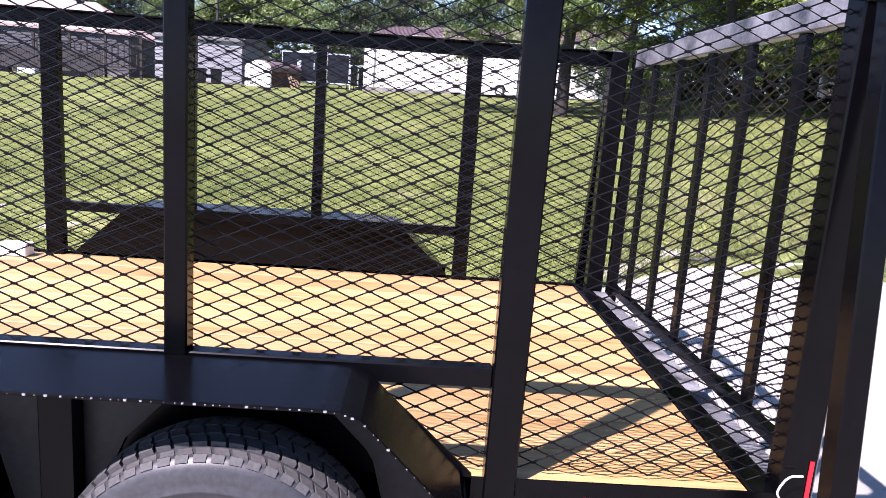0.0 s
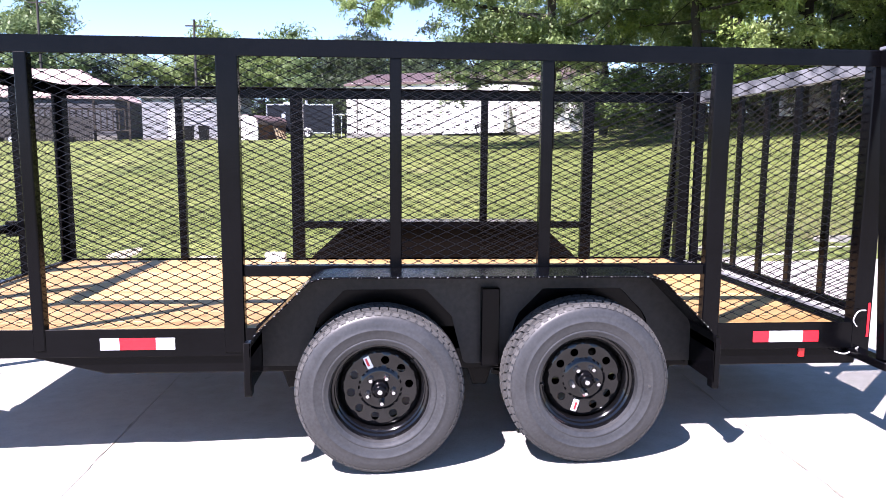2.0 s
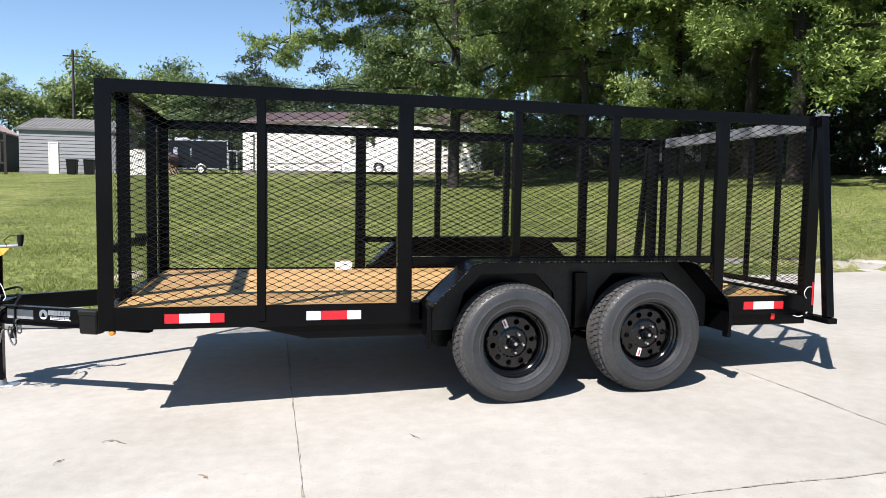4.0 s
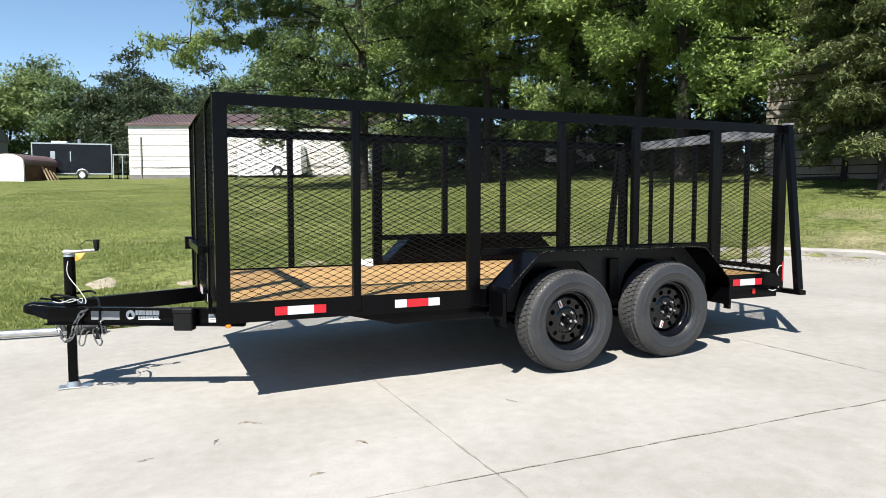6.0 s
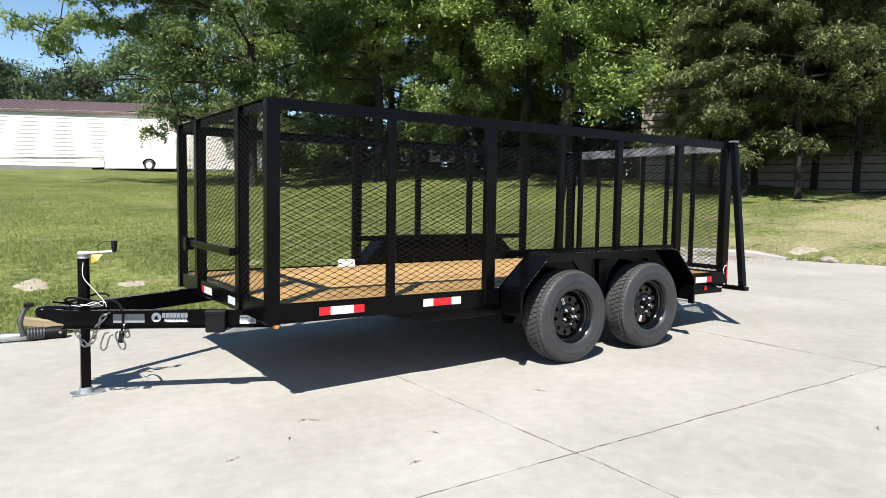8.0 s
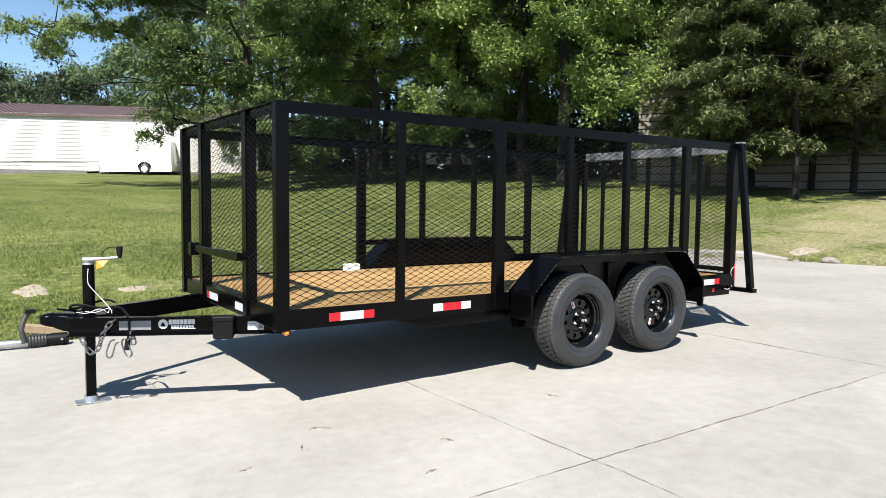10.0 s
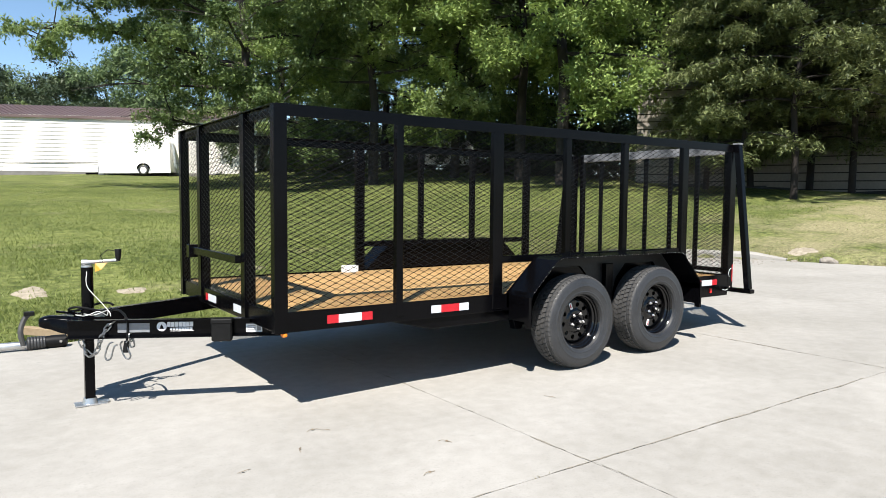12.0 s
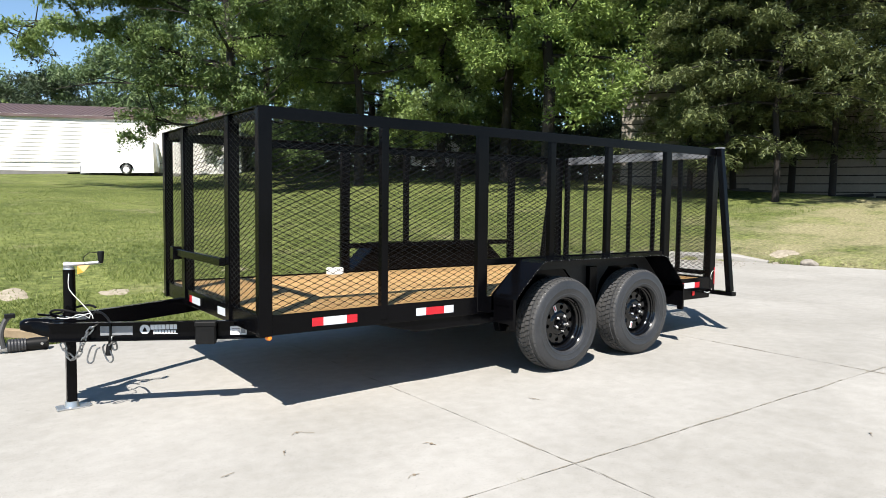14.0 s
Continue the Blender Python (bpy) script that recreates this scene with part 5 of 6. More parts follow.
def build_trees():
    a = broad_tree(11, 18.0, 6.6, 0.12, 135000, material=LEAF_DEEP, label="tall broad-leaved tree in deep green leaf", long_limb=Vector((-8.4, 2.5, 6.3)), keep=0.72, thin=-0.38, reach=0.85)
    b = broad_tree(12, 16.0, 6.3, 0.28, 100000, 0.15, LEAF_LIGHT, "tall broad-leaved tree in pale new leaf", keep=0.5, reach=0.9, thin=-0.3)
    c = broad_tree(13, 17.5, 6.8, 0.15, 105000, keep=0.5, reach=0.9, thin=-0.3)
    place(a, on_ground(5.4, 28.0, 0))
    place(b, on_ground(11.2, 27.0, 0))
    place(c, on_ground(17.0, 36.0, 300))
    spots = [(c, 15.6, 26.5, 200, 0.9), (b, 16.5, 22.5, 90, 1.1), (c, 10.5, 37.0, 130, 0.95), (c, 22.0, 25.5, 70, 0.95), (b, 21, 43, 40, 1.1),
             (b, 15.6, 18.8, 300, 1.2), (b, 21.5, 18.0, 20, 1.1)]
    for ob, x, y, turn, s in spots:
        t = copy_thing(ob, on_ground(x, y, turn))
        t.scale = (s, s, s)
    e = cedar_tree(21, 12.5, 3.3, 0.25)
    f = cedar_tree(22, 11.0, 2.4, 0.15)
    place(e, on_ground(15.6, 8.95, 0))
    place(f, on_ground(15.3, 10.5, 60))
    for ob, x, y, turn, s in ((e, 17.4, 6.0, 140, 1.0), (e, 18.6, 8.7, 250, 1.05), (f, 18.3, 12.0, 20, 1.1), (e, 19.6, 3.2, 20, 1.1), (e, 20.4, 6.6, 80, 1.15), (f, 16.9, 12.9, 200, 0.95), (f, 19.6, 10.6, 100, 1.15)):
        t = copy_thing(ob, on_ground(x, y, turn))
        t.scale = (s, s, s)
    # the wood far behind the buildings
    kinds = [broad_tree(31, 15, 5.6, 0.06, 12500, 0.45, LEAF_FAR, "far green tree in a wood edge", 1.8, limbs=17, keep=0.8), broad_tree(32, 13.5, 5.4, 0.03, 12500, 0.45, LEAF_PALE, "far pale green tree in a wood edge", 1.8, limbs=17, keep=0.8),
             broad_tree(33, 14.5, 5.2, 0.06, 11000, 0.45, LEAF_DARK, "far dark green tree in a wood edge", 1.7, limbs=17, keep=0.8)]
    place(kinds[0], on_ground(-14, 96, 0))
    place(kinds[1], on_ground(-23, 88, 0))
    place(kinds[2], on_ground(-4.4, 86, 0))
    for i, (x, y, q) in enumerate(((13, 62, 1.1), (20, 58, 1.15), (27, 52, 1.2), (32, 44, 1.2), (34, 35, 1.2), (33, 27, 1.15), (30, 20, 1.1), (27.5, 32, 0.9), (24, 36, 0.9))):
        t = copy_thing(kinds[i % 2], on_ground(x, y, 47 * i))
        t.scale = (q, q, q)
    rng = random.Random(6)
    for x, y, q, k in ((-42, 82, 1.05, 0), (-38.5, 80, 0.98, 0), (-35, 84, 0.72, 2), (-32.5, 80, 0.58, 2), (-62, 90, 0.4, 0), (-57, 90, 0.42, 1), (-52, 88, 0.45, 0), (-47, 90, 0.55, 1)):
        t = copy_thing(kinds[k], on_ground(x, y, rng.uniform(0, 360)))
        t.scale = (q, q, q)
    for i in range(17):
        x = -30.5 + 2.6 * i + rng.uniform(-0.8, 0.8)
        k = 1 if x < -8 else 2 if x < -2 or rng.random() < 0.6 else 0
        if rng.random() < 0.2:
            k = 0
        t = copy_thing(kinds[k], on_ground(x, rng.uniform(81, 94), rng.uniform(0, 360)))
        s = float(np.interp(x, [-31, -20, -11, -5, 1, 12], [0.70, 0.80, 0.76, 0.88, 0.84, 0.9])) * rng.uniform(0.92, 1.06) * (1.1 if k == 1 else 1.0)
        t.scale = (s, s, s)
    for i in range(8):
        t = copy_thing(kinds[1 if i % 3 == 1 else 2], on_ground(-3 + 2.9 * i + rng.uniform(-0.8, 0.8), rng.uniform(69, 76), rng.uniform(0, 360)))
        s = rng.uniform(0.50, 0.64) * (0.8 if i % 3 == 1 else 1.0)
        t.scale = (s, s, s)
    # brush below the near trees; its dark leaf colour stands for shade there
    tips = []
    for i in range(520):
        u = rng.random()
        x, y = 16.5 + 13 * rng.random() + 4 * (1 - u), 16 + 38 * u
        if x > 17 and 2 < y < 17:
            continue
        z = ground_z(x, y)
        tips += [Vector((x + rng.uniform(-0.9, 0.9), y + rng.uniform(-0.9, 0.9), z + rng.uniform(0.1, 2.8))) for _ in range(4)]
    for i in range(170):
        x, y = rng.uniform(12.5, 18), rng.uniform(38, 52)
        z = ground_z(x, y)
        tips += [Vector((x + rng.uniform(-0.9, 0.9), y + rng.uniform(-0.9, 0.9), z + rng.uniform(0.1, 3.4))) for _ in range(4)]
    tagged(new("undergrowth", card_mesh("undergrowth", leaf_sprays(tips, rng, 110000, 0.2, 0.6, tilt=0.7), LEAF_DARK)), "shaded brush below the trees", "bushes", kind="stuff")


# ---- buildings and things behind the lawn ----
def frame_at(x, y, turn):
    """Local axes for a building: x along its front, y away from the camera."""
    return Matrix.Translation((x, y, ground_z(x, y))) @ pose(0, 0, 0, 0, 0, turn)


def clapboards(length, z0, z1, step, y=0.0, channel=0.0):
    g = G()
    # open gaps between the boards, made for the shade line under each lap
    if channel:
        while z0 < z1 - 0.01:
            g.box((0, y - 0.05, z0), (length, y - 0.002, min(z0 + step - channel, z1)))
            z0 += step
        return g
    z = z0
    while z < z1 - 0.01:
        h = min(step, z1 - z)
        g.add([(0, y - 0.032, z), (length, y - 0.032, z), (length, y - 0.004, z + h), (0, y - 0.004, z + h), (0, y, z), (length, y, z)], [(0, 1, 2, 3), (0, 4, 5, 1)])
        z += h
    return g


def gable_building(name, label, m, length, depth, wall_h, rise, siding, roof, step=0.2, base=0.35, hip=0.0, openings=(), channel=0.0, backing=None):
    b = thing(name, m.translation, label, "building")

    def put(nm, g, material, lab="", **k):
        return part(nm, g.turned(m), material, b, lab, **k)
    put("wall", G().box((0, 0.0, -1.0), (length, 0.15, wall_h)).box((0, depth - 0.15, -1.0), (length, depth, wall_h)).box((0, 0.15, -1.0), (0.15, depth - 0.15, wall_h)).box((length - 0.15, 0.15, -1.0), (length, depth - 0.15, wall_h)), backing or siding)
    put("siding", clapboards(length, base, wall_h, step, channel=channel), siding, kind="stuff")
    put("foundation", G().box((-0.02, -0.05, -1.0), (length + 0.02, -0.001, base)), FOUNDATION, "grey block foundation")
    o = 0.14
    g = G().add([(-o, -o, wall_h - 0.05), (length + o, -o, wall_h - 0.05), (length + o - hip, depth / 2, wall_h + rise), (-o + hip, depth / 2, wall_h + rise), (length + o, depth + o, wall_h - 0.05), (-o, depth + o, wall_h - 0.05),
                 (-o, -o, wall_h - 0.17), (length + o, -o, wall_h - 0.17), (length + o, depth + o, wall_h - 0.17), (-o, depth + o, wall_h - 0.17)],
                [(0, 1, 2, 3), (3, 2, 4, 5), (0, 3, 5), (1, 4, 2), (0, 6, 7, 1), (5, 4, 8, 9), (1, 7, 8, 4), (0, 5, 9, 6), (6, 9, 8, 7)])
    r = put("roof", g, roof)
    g = G()
    for i in range(int((length + 2 * o) / 0.3)):
        x = -o + 0.15 + 0.3 * i
        g.bar((x, -o, wall_h - 0.035), (x, depth / 2, wall_h + rise + 0.015), 0.03, 0.03)
    if hip == 0:
        part("roof_rib", g.turned(m), roof, r, kind="stuff")
    put("fascia", G().box((-o, -o - 0.03, wall_h - 0.2), (length + o, -o - 0.002, wall_h - 0.03)), roof)
    for kind, x0, x1, z0, z1 in openings:
        fr = put(kind, G().box((x0, -0.06, z0), (x1, -0.024, z1)), SIDING if kind == "door" else GLASS_DARK)
        g = G().box((x0 - 0.08, -0.075, z1), (x1 + 0.08, -0.025, z1 + 0.09)).box((x0 - 0.08, -0.075, z0), (x0, -0.025, z1)).box((x1, -0.075, z0), (x1 + 0.08, -0.025, z1))
        part("trim", g.turned(m), SIDING, fr)
    return b, put


def box_trailer(name, label, m, length, width, height, skin, trim, floor=0.45):
    """An enclosed trailer on one axle, its side towards the lawn."""
    t = thing(name, m.translation, label, "trailer")

    def put(nm, g, material, lab="", **k):
        return part(nm, g.turned(m), material, t, lab, **k)
    put("body", G().box((0, 0, floor), (length, width, floor + height)), skin, bevel=0.05, seg=2)
    for z in (floor - 0.06, floor + height - 0.04):
        put("trim_rail", G().box((0.0, -0.015, z), (length, 0.03, z + 0.09)), trim)
    for x in (0.0, length - 0.07):
        put("corner_trim", G().box((x, -0.016, floor), (x + 0.07, 0.02, floor + height)), trim)
    wx = length * 0.62
    wh = put("wheel", G().lathe([(0.0, -0.06), (0.16, -0.06), (0.17, -0.08), (0.20, -0.06)], 24, "y", (wx, -0.03, 0.33)), LABEL, "white wheel")
    part("tyre", G().lathe([(0.19, -0.07), (0.24, -0.09), (0.30, -0.07), (0.33, -0.03), (0.33, 0.08), (0.2, 0.1)], 28, "y", (wx, 0.0, 0.33)).turned(m), RUBBER, wh, smooth=True)
    put("mudguard", G().tube([(wx + 0.38 * math.cos(a), -0.06, 0.36 + 0.38 * math.sin(a)) for a in np.linspace(0.15, math.pi - 0.15, 15)], 0.05, 8), BLACK if skin == WHITE_GEL else trim, smooth=True)
    put("drawbar", G().bar((0.1, 0.3, floor - 0.03), (-1.1, width / 2, floor - 0.05), 0.08, 0.1).bar((0.1, width - 0.3, floor - 0.03), (-1.1, width / 2, floor - 0.05), 0.08, 0.1), BLACK)
    put("stand", G().box((-1.0, width / 2 - 0.04, -0.1), (-0.92, width / 2 + 0.04, floor)), BLACK)
    put("prop", G().box((length - 0.3, 0.3, -0.1), (length - 0.2, 0.4, floor)), BLACK)
    return t, put


def build_background():
    m = frame_at(-4.6, 52.0, -25)
    b, put = gable_building("white_building", "long white clapboard building with a brown metal roof", m, 18.0, 9.0, 4.0, 1.15, SIDING, ROOF_BROWN, 0.26)
    put("cable", G().tube(curve([(0.3, -0.06, 0.8), (6.5, -0.06, 0.95), (10, -0.06, 1.0), (15, -0.06, 0.95)]), 0.014, 6), BLACK_RUBBER, "black cable strung along the wall")
    put("downpipe", G().box((0.86, -0.11, 0.0), (0.95, -0.03, 3.0)), FOUNDATION)
    m = frame_at(2.3, 47.0, -25)
    t, put = box_trailer("white_cargo_trailer", "white enclosed cargo trailer parked by the white building", m @ pose(0, 0, 0.0, 0, -1.2, 0), 4.35, 2.0, 1.95, WHITE_GEL, WHITE_GEL, 0.2)
    put("ladder_rack", G().bar((4.62, 0.1, 0.5), (4.48, 0.1, 2.15), 0.04, 0.04).bar((4.62, 0.5, 0.5), (4.48, 0.5, 2.15), 0.04, 0.04), ALUMINIUM)
    for i in range(6):
        z = 0.7 + 0.26 * i
        put("rack_rung", G().bar((4.62 - (z - 0.5) * 0.085, 0.1, z), (4.62 - (z - 0.5) * 0.085, 0.5, z), 0.03, 0.03), ALUMINIUM)
    put("tool_box", G().box((-0.08, 0.02, 0.05), (0.28, 0.4, 0.62)), SIDING_PALE, "pale grey box at the nose", bevel=0.02)
    m = frame_at(-10.9, 54.0, -8)
    t, put = box_trailer("black_cargo_trailer", "black enclosed cargo trailer with bright aluminium trim", m, 5.2, 2.2, 2.1, BLACK_SKIN, ALUMINIUM)
    put("side_door", G().box((1.6, -0.022, 0.6), (2.4, 0.0, 2.1)), BLACK_SKIN)
    put("door_bar", G().box((1.2, -0.04, 1.45), (1.5, -0.016, 2.0)).box((2.45, -0.04, 1.3), (2.52, -0.016, 2.0)), ALUMINIUM)
    put("roof_vent", G().box((1.1, 0.7, 2.54), (2.1, 1.2, 2.78)), WHITE_GEL, "white roof vent", bevel=0.05)
    put("roof_stack", G().tube([(2.9, 0.9, 2.5), (2.9, 0.9, 2.95)], 0.12, 12), ALUMINIUM)
    m = frame_at(-5.7, 53.0, -20)
    rack = thing("cage_trailer", m.translation, "dark open cage trailer beside the black trailer", "trailer")
    for i in range(5):
        part("upright", G().box((i * 0.32, 0, 0.0), (i * 0.32 + 0.05, 0.05, 1.75)).turned(m), BLACK if i % 2 else ALUMINIUM, rack)
    part("cage_top", G().box((0, 0, 1.75), (1.33, 1.4, 1.82)).turned(m), ALUMINIUM, rack)
    part("cage_bed", G().box((0, 0.06, 0.35), (1.33, 1.4, 0.5)).turned(m), BLACK, rack)
    # white shed with a rusty barrel roof
    m = frame_at(-13.0, 51.5, -30)
    shed = thing("white_shed", m.translation, "small white shed with a rusty barrel roof", "shed")
    arch = [(2.4 * math.cos(a) * 0.5 + 1.2, 1.25 + 0.55 * math.sin(a)) for a in np.linspace(0, math.pi, 13)]
    part("wall", G().extrude([(0, -0.5), (2.4, -0.5)] + arch, 0.0, 0.12).turned(m), SIDING, shed, "white end wall")
    part("roof", G().extrude([(x, z) for x, z in [(2.46, 1.1)] + [(p[0] + (p[0] - 1.2) * 0.05, p[1] + 0.04) for p in arch] + [(-0.06, 1.1)]], -0.1, 3.2).turned(Matrix(m) @ Matrix.Translation((0, 0.12, 0))), ROOF_BROWN, shed, "brown barrel roof")
    part("side_wall", G().box((2.3, 0.2, -0.5), (2.4, 3.2, 1.15)).turned(m), RUST, shed, "rust-stained side wall")
    g = thing("timber_stack", frame_at(-9.6, 51.4, 0).translation, "pale timber offcuts leaning and lying by the shed", "timber")
    mt = frame_at(-9.6, 51.4, 10)
    for i in range(4):
        part("board", G().bar((i * 0.22, 0.1 * i, -0.05), (i * 0.22 - 0.35, 0.5, 0.95 - 0.13 * i), 0.12, 0.03).turned(mt), PALE_WOOD, g)
    # grey house with a tan roof, board fence and parked clutter
    m = frame_at(-46, 52, 4)
    gable_building("grey_house", "low grey house with a tan shingle roof", m, 24, 10, 3.3, 2.5, SIDING_GREY, ROOF_TAN, 0.2, 0.4, hip=4.2, openings=(("window", 4, 5.4, 1.1, 2.2), ("window", 13, 14.5, 1.1, 2.2)))
    mp = frame_at(-27.5, 50.8, 3)
    porch = thing("porch_rail", mp.translation, "dark railing of posts and bars before the grey house", "railing")
    part("top_rail", G().box((0, 0, 2.25), (7.4, 0.1, 2.37)).turned(mp), BARK, porch)
    part("low_rail", G().box((0, 0.01, 0.75), (7.4, 0.08, 0.85)).turned(mp), BARK, porch)
    bar = G().box((0, 0.02, 0.85), (0.09, 0.07, 2.25)).mesh("baluster", BARK)
    post = G().box((0, -0.02, -0.3), (0.16, 0.12, 2.9)).mesh("post", BARK)
    for i in range(17):
        part("baluster", bar, BARK, porch, m=mp @ Matrix.Translation((0.25 + 0.42 * i, 0, 0)))
    for i in range(4):
        part("post", post, BARK, porch, m=mp @ Matrix.Translation((2.41 * i, 0, 0)))
    m = frame_at(-19.9, 53, -3)
    gable_building("grey_garage", "pale grey garage with a white door", m, 6.4, 7, 3.3, 1.0, SIDING_PALE, ROOF_GREY, 0.25, 0.2, openings=(("door", 2.0, 2.5, 0.0, 2.2),))
    for i in range(2):
        mb = frame_at(-16.4 + 1.1 * i, 51.0, 0)
        bn = thing("waste_bin", mb.translation, "dark wheeled waste bin beside the garage", "bin", "waste bins")
        part("bin_body", G().add([(0.05, 0.05, 0.0), (0.6, 0.05, 0.0), (0.6, 0.6, 0.0), (0.05, 0.6, 0.0), (0, 0, 1.0), (0.65, 0, 1.0), (0.65, 0.68, 1.0), (0, 0.68, 1.0)], [(0, 3, 2, 1), (4, 5, 6, 7), (0, 1, 5, 4), (1, 2, 6, 5), (2, 3, 7, 6), (3, 0, 4, 7)]).turned(mb), BLACK_RUBBER, bn, bevel=0.02)
        part("lid", G().box((-0.02, -0.02, 1.0), (0.67, 0.72, 1.07)).turned(mb), BLACK_RUBBER, bn, bevel=0.02)
    mf = frame_at(-41, 49.6, 3)
    fence = thing("board_fence", mf.translation, "weathered dark board fence in front of the grey house", "fence")
    board = G().box((0, 0, -0.4), (0.14, 0.025, 1.75)).mesh("board", FENCE_WOOD)
    for i in range(110):
        part("board", board, FENCE_WOOD, fence, m=mf @ Matrix.Translation((0.168 * i, 0, 0.05 * noise.noise((i * 0.7, 0, 0)))))
    part("fence_rail", G().box((0, 0.026, 1.3), (18.6, 0.07, 1.4)).box((0, 0.026, 0.3), (18.6, 0.07, 0.4)).turned(mf), FENCE_WOOD, fence)
    rng = random.Random(2)
    for i in range(7):
        mk = frame_at(-40 + 2.6 * i + rng.uniform(-0.4, 0.4), 48.6, rng.uniform(-10, 10))
        w = rng.uniform(0.9, 1.8)
        whole("metal_sheet", G().box((0, 0, -0.05), (w, 0.5, rng.uniform(0.25, 0.5))).turned(mk), ALUMINIUM if i % 2 else BLACK_RUBBER, "low flat metal pack before the fence", "stack", "stacks along the fence", bevel=0.03)
    for x, y, h in ((-21.5, 74, 12.0), (-36.9, 74, 14.0)):
        z = ground_z(x, y)
        po = thing("utility_pole", (x, y, z), "grey wooden utility pole behind the buildings", "pole", "utility poles")
        part("pole", G().tube([(x, y, z - 0.5), (x, y, z + h)], [0.16, 0.11], 10), FENCE_WOOD, po, smooth=True)
        part("crossarm", G().box((x - 0.9, y - 0.05, z + h - 0.7), (x + 0.9, y + 0.05, z + h - 0.58)), FENCE_WOOD, po)
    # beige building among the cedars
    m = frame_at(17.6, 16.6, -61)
    # the dark backing in the board gaps stands for shade under the laps
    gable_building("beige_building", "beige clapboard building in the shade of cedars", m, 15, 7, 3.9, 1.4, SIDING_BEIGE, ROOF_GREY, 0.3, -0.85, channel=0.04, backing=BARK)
    # rubbish and boards lying along its foot
    rng = random.Random(41)
    for i in range(9):
        q = rng.uniform(0.5, 12)
        spot = m @ Vector((q, -0.9 - rng.uniform(0, 1.1), 0))
        md = Matrix.Translation((spot.x, spot.y, ground_z(spot.x, spot.y) + 0.01)) @ pose(0, 0, 0, rng.uniform(-5, 5), rng.uniform(-3, 3), rng.uniform(-18, 18) - 61)
        w = rng.uniform(0.25, 0.8)
        whole("old_board", G().box((-w, -0.09, -0.02), (w, 0.09, rng.uniform(0.03, 0.08))).turned(md), FENCE_WOOD if i % 3 else BARK, "weathered board lying at the foot of the beige wall", "board", "boards along the beige wall", bevel=0.01)
    # shapes among the trunks
    for x, y, w in ((25, 47, 4.0), (20, 36, 3.2)):
        m = frame_at(x, y, -35)
        box_trailer("white_cargo_trailer", "white enclosed trailer half hidden among tree trunks", m, w, 1.9, 1.5, WHITE_GEL, ALUMINIUM)


build_trees()
build_background()
build_grass()


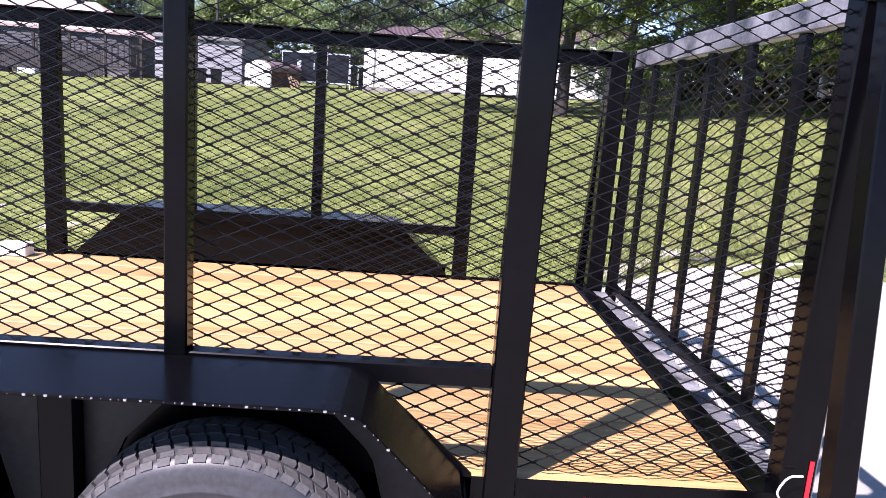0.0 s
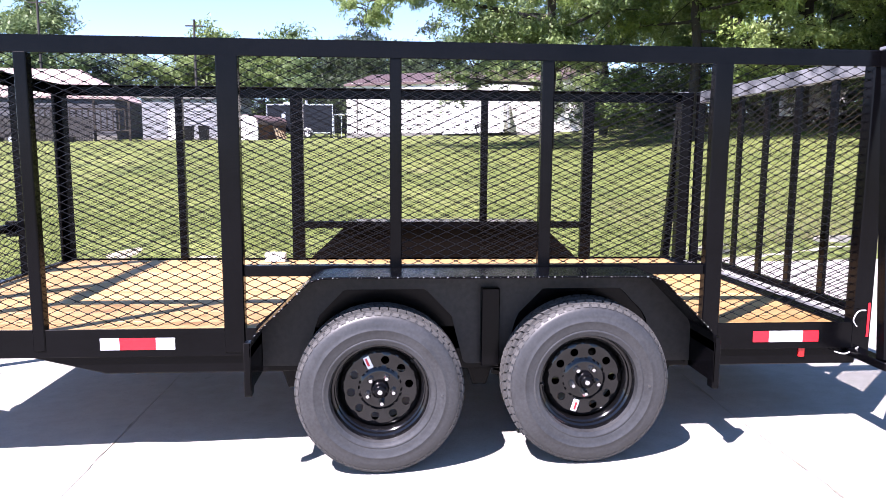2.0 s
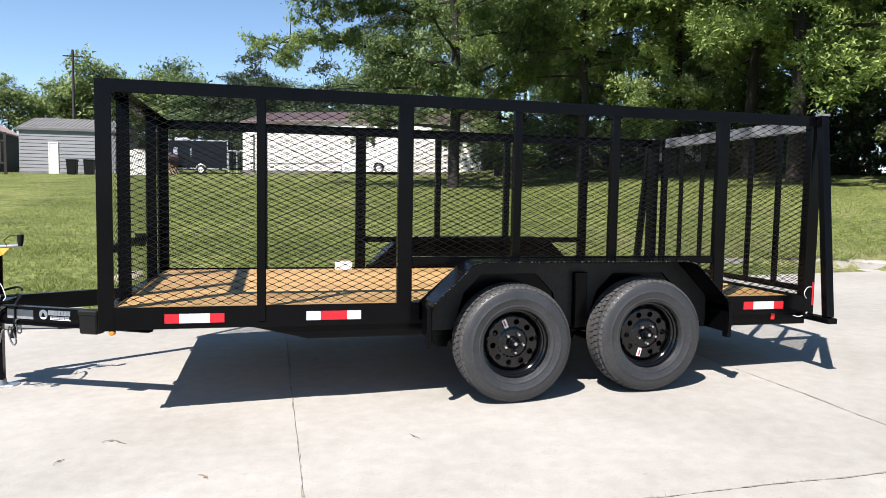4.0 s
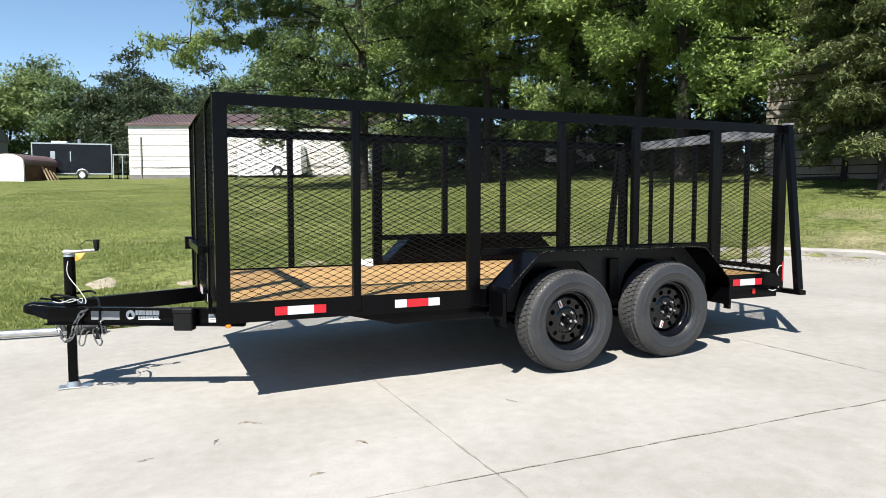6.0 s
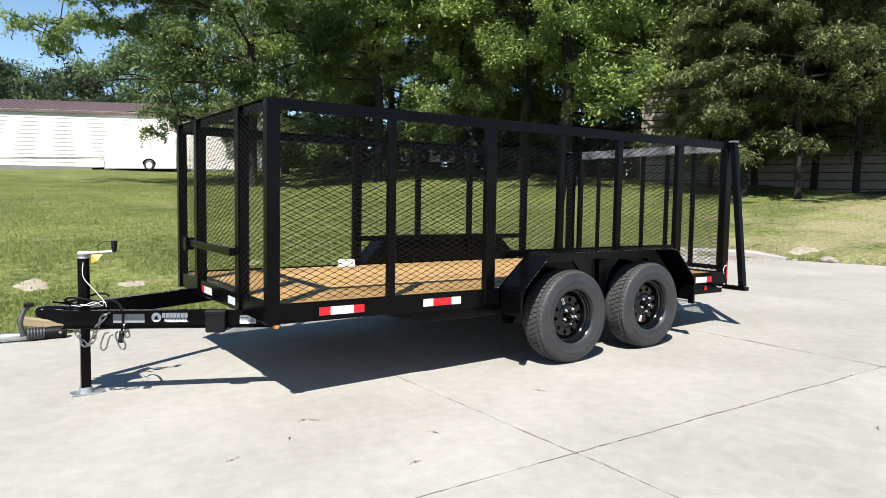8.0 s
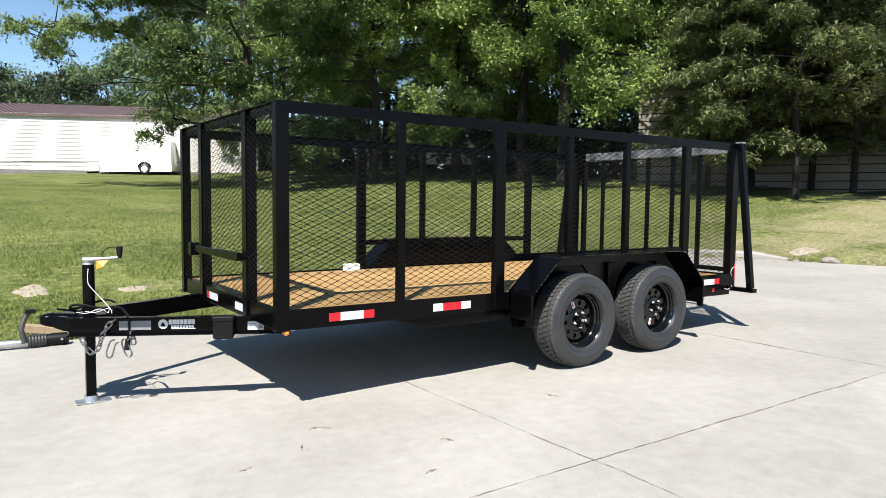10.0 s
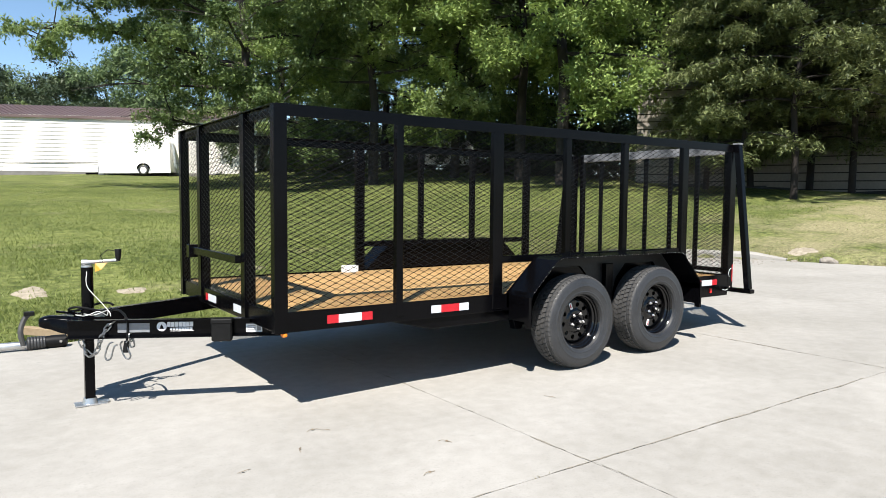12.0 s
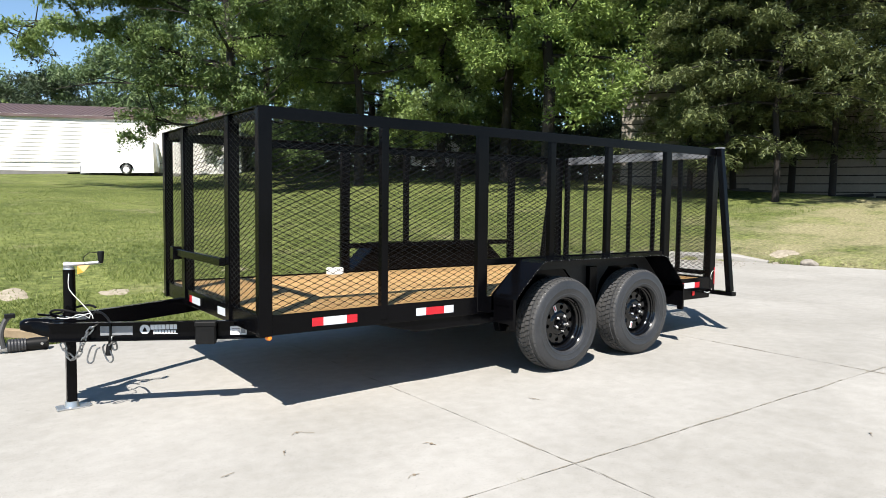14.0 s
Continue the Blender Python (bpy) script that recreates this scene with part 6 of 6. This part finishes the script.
# ---- small things ----
def build_small():
    rng = random.Random(9)
    c = whole("carton", G().box((-2.07, 3.48, DECK + 0.002), (-1.93, 3.56, DECK + 0.066)), CARDBOARD_WHITE, "small white carton lying on the pine deck", "carton", bevel=0.004)
    for i, (x, y, rx, ry) in enumerate(((-4.34, 6.97, 0.21, 0.34), (-3.35, 6.55, 0.20, 0.16), (-2.75, 6.3, 0.12, 0.22), (-1.6, 7.4, 0.2, 0.2), (8.4, 4.75, 0.3, 0.3))):
        g = G()
        n = 26
        g.v = [(x, y, ground_z(x, y) + 0.010)]
        for ring in (0.45, 0.8, 1.0):
            for k in range(n):
                a = 2 * math.pi * k / n
                q = ring * (1 + 0.45 * noise.noise((math.cos(a) * 1.5, math.sin(a) * 1.5, i * 3.1)) + (0.18 * noise.noise((k * 0.9, i, ring)) if ring > 0.5 else 0))
                px, py = x + rx * q * math.cos(a), y + ry * q * math.sin(a)
                g.v.append((px, py, ground_z(px, py) + (0.009 if ring < 0.9 else -0.012)))
        g.f = [(0, 1 + k, 1 + (k + 1) % n) for k in range(n)] + [(1 + q * n + k, 1 + (q + 1) * n + k, 1 + (q + 1) * n + (k + 1) % n, 1 + q * n + (k + 1) % n) for q in range(2) for k in range(n)]
        whole("bare_patch", g, SAND, "bare patch of pale sandy soil in the lawn", "soil", "bare patches", smooth=True)
    for i, (x, y, r) in enumerate(((7.95, 4.05, 0.16), (7.7, 4.55, 0.06))):
        bm = bmesh.new()
        bmesh.ops.create_icosphere(bm, subdivisions=3, radius=r)
        for v in bm.verts:
            v.co *= 1 + 0.35 * noise.noise(v.co * (2.2 / r * 0.4) + Vector((i * 7, 0, 0)))
            v.co.z *= 0.55
        me = bpy.data.meshes.new("stone")
        bm.to_mesh(me)
        bm.free()
        me.materials.append(GRAVEL)
        ob = tagged(new("stone", me), "pale stone lying at the kerb end", "stone", "stones")
        ob.location = (x, y, max(ground_z(x, y), plane_z(x) if y < edge_y(x) else -9) + r * 0.12)
    # a jack post with a ribbed collar lying on the edge of the drive
    z = plane_z(-4.6) + 0.05
    y = 4.66
    post = thing("loose_jack", (-4.6, y, z - 0.05), "loose black and silver jack post lying at the drive edge", "jack")
    part("pipe", G().tube([(-6.6, y + 0.25, z - 0.03), (-4.55, y, z)], 0.034, 16), ZINC, post, "silver pipe", smooth=True)
    part("collar", G().lathe([(0.03, -4.56)] + [(0.060 if k % 2 else 0.054, -4.55 + 0.012 * k) for k in range(12)] + [(0.03, -4.41)], 24, "x", (0, y, z + 0.01)), RUBBER, post, "dark ribbed collar")
    part("cap", G().tube([(-4.415, y, z + 0.01), (-4.36, y, z + 0.01), (-4.25, y - 0.01, z + 0.01), (-4.24, y - 0.01, z + 0.01)], [0.05, 0.056, 0.056, 0.03], 20), BLACK_RUBBER, post, "black end cap", smooth=True)
    part("pin", G().tube([(-4.30, y - 0.06, z + 0.02), (-4.30, y - 0.085, z + 0.02)], 0.012, 10), CHROME, post)
    part("strap", G().tube(curve([(-4.58, y - 0.03, z), (-4.60, y - 0.02, z + 0.12), (-4.57, y, z + 0.22), (-4.53, y, z + 0.27)]), 0.022, 8), GREY_PLASTIC, post, "grey curved strap", smooth=True)
    part("strap_tip", G().box((-4.57, y - 0.03, z + 0.255), (-4.49, y + 0.03, z + 0.29)), BLACK_RUBBER, post, bevel=0.004)
    whole("timber_block", G().box((-0.24, -0.05, 0), (0.24, 0.05, 0.07)).turned(Matrix.Translation((-4.34, 4.95, ground_z(-4.34, 4.95) + 0.05)) @ pose(0, 0, 0, 0, 9, -12)), PALE_WOOD, "pale timber block lying in the grass edge", "timber", bevel=0.004)
    # loose gravel washed against the kerb
    g = G()
    for i in range(700):
        a, q = rng.uniform(0, 2 * math.pi), abs(rng.gauss(0, 0.5))
        x, y = 7.15 + q * 0.8 * math.cos(a), 5.5 + q * 0.8 * math.sin(a)
        if y > edge_y(x) - 0.03:
            continue
        r = rng.uniform(0.006, 0.022)
        z = plane_z(x) + r * 0.3
        p = [(x + r * math.cos(t + a), y + r * math.sin(t + a), z) for t in (0, 1.9, 4.1)]
        g.add(p + [(x, y, z + r)], [(0, 1, 3), (1, 2, 3), (2, 0, 3)])
    whole("gravel", g, GRAVEL, "loose gravel washed against the kerb", "gravel", kind="stuff")
    # dry leaves on the concrete
    for x, y, a in ((-3.40, 1.24, 20), (-3.34, 1.21, 140), (-3.57, 1.0, 70), (-3.9, 0.9, 200), (-2.9, 0.65, 310), (-1.9, 0.9, 120), (-3.2, 0.35, 15), (0.3, -0.6, 80), (-0.9, -0.7, 30)):
        g = G().tube(curve([(-0.035, 0, 0.003), (-0.01, 0.006, 0.008), (0.04, -0.004, 0.004)], 4), 0.0014, 5)
        g.add([(0.0, 0.003, 0.005), (0.010, 0.011, 0.010), (0.024, 0.003, 0.006), (0.010, -0.006, 0.003)], [(0, 1, 2, 3)])
        g.turned(Matrix.Translation((x, y, plane_z(x))) @ pose(0, 0, 0, 0, 0, a))
        whole("twig", g, SOIL, "small dry twig with a leaf on the concrete", "twig", "twigs on the drive")


build_small()
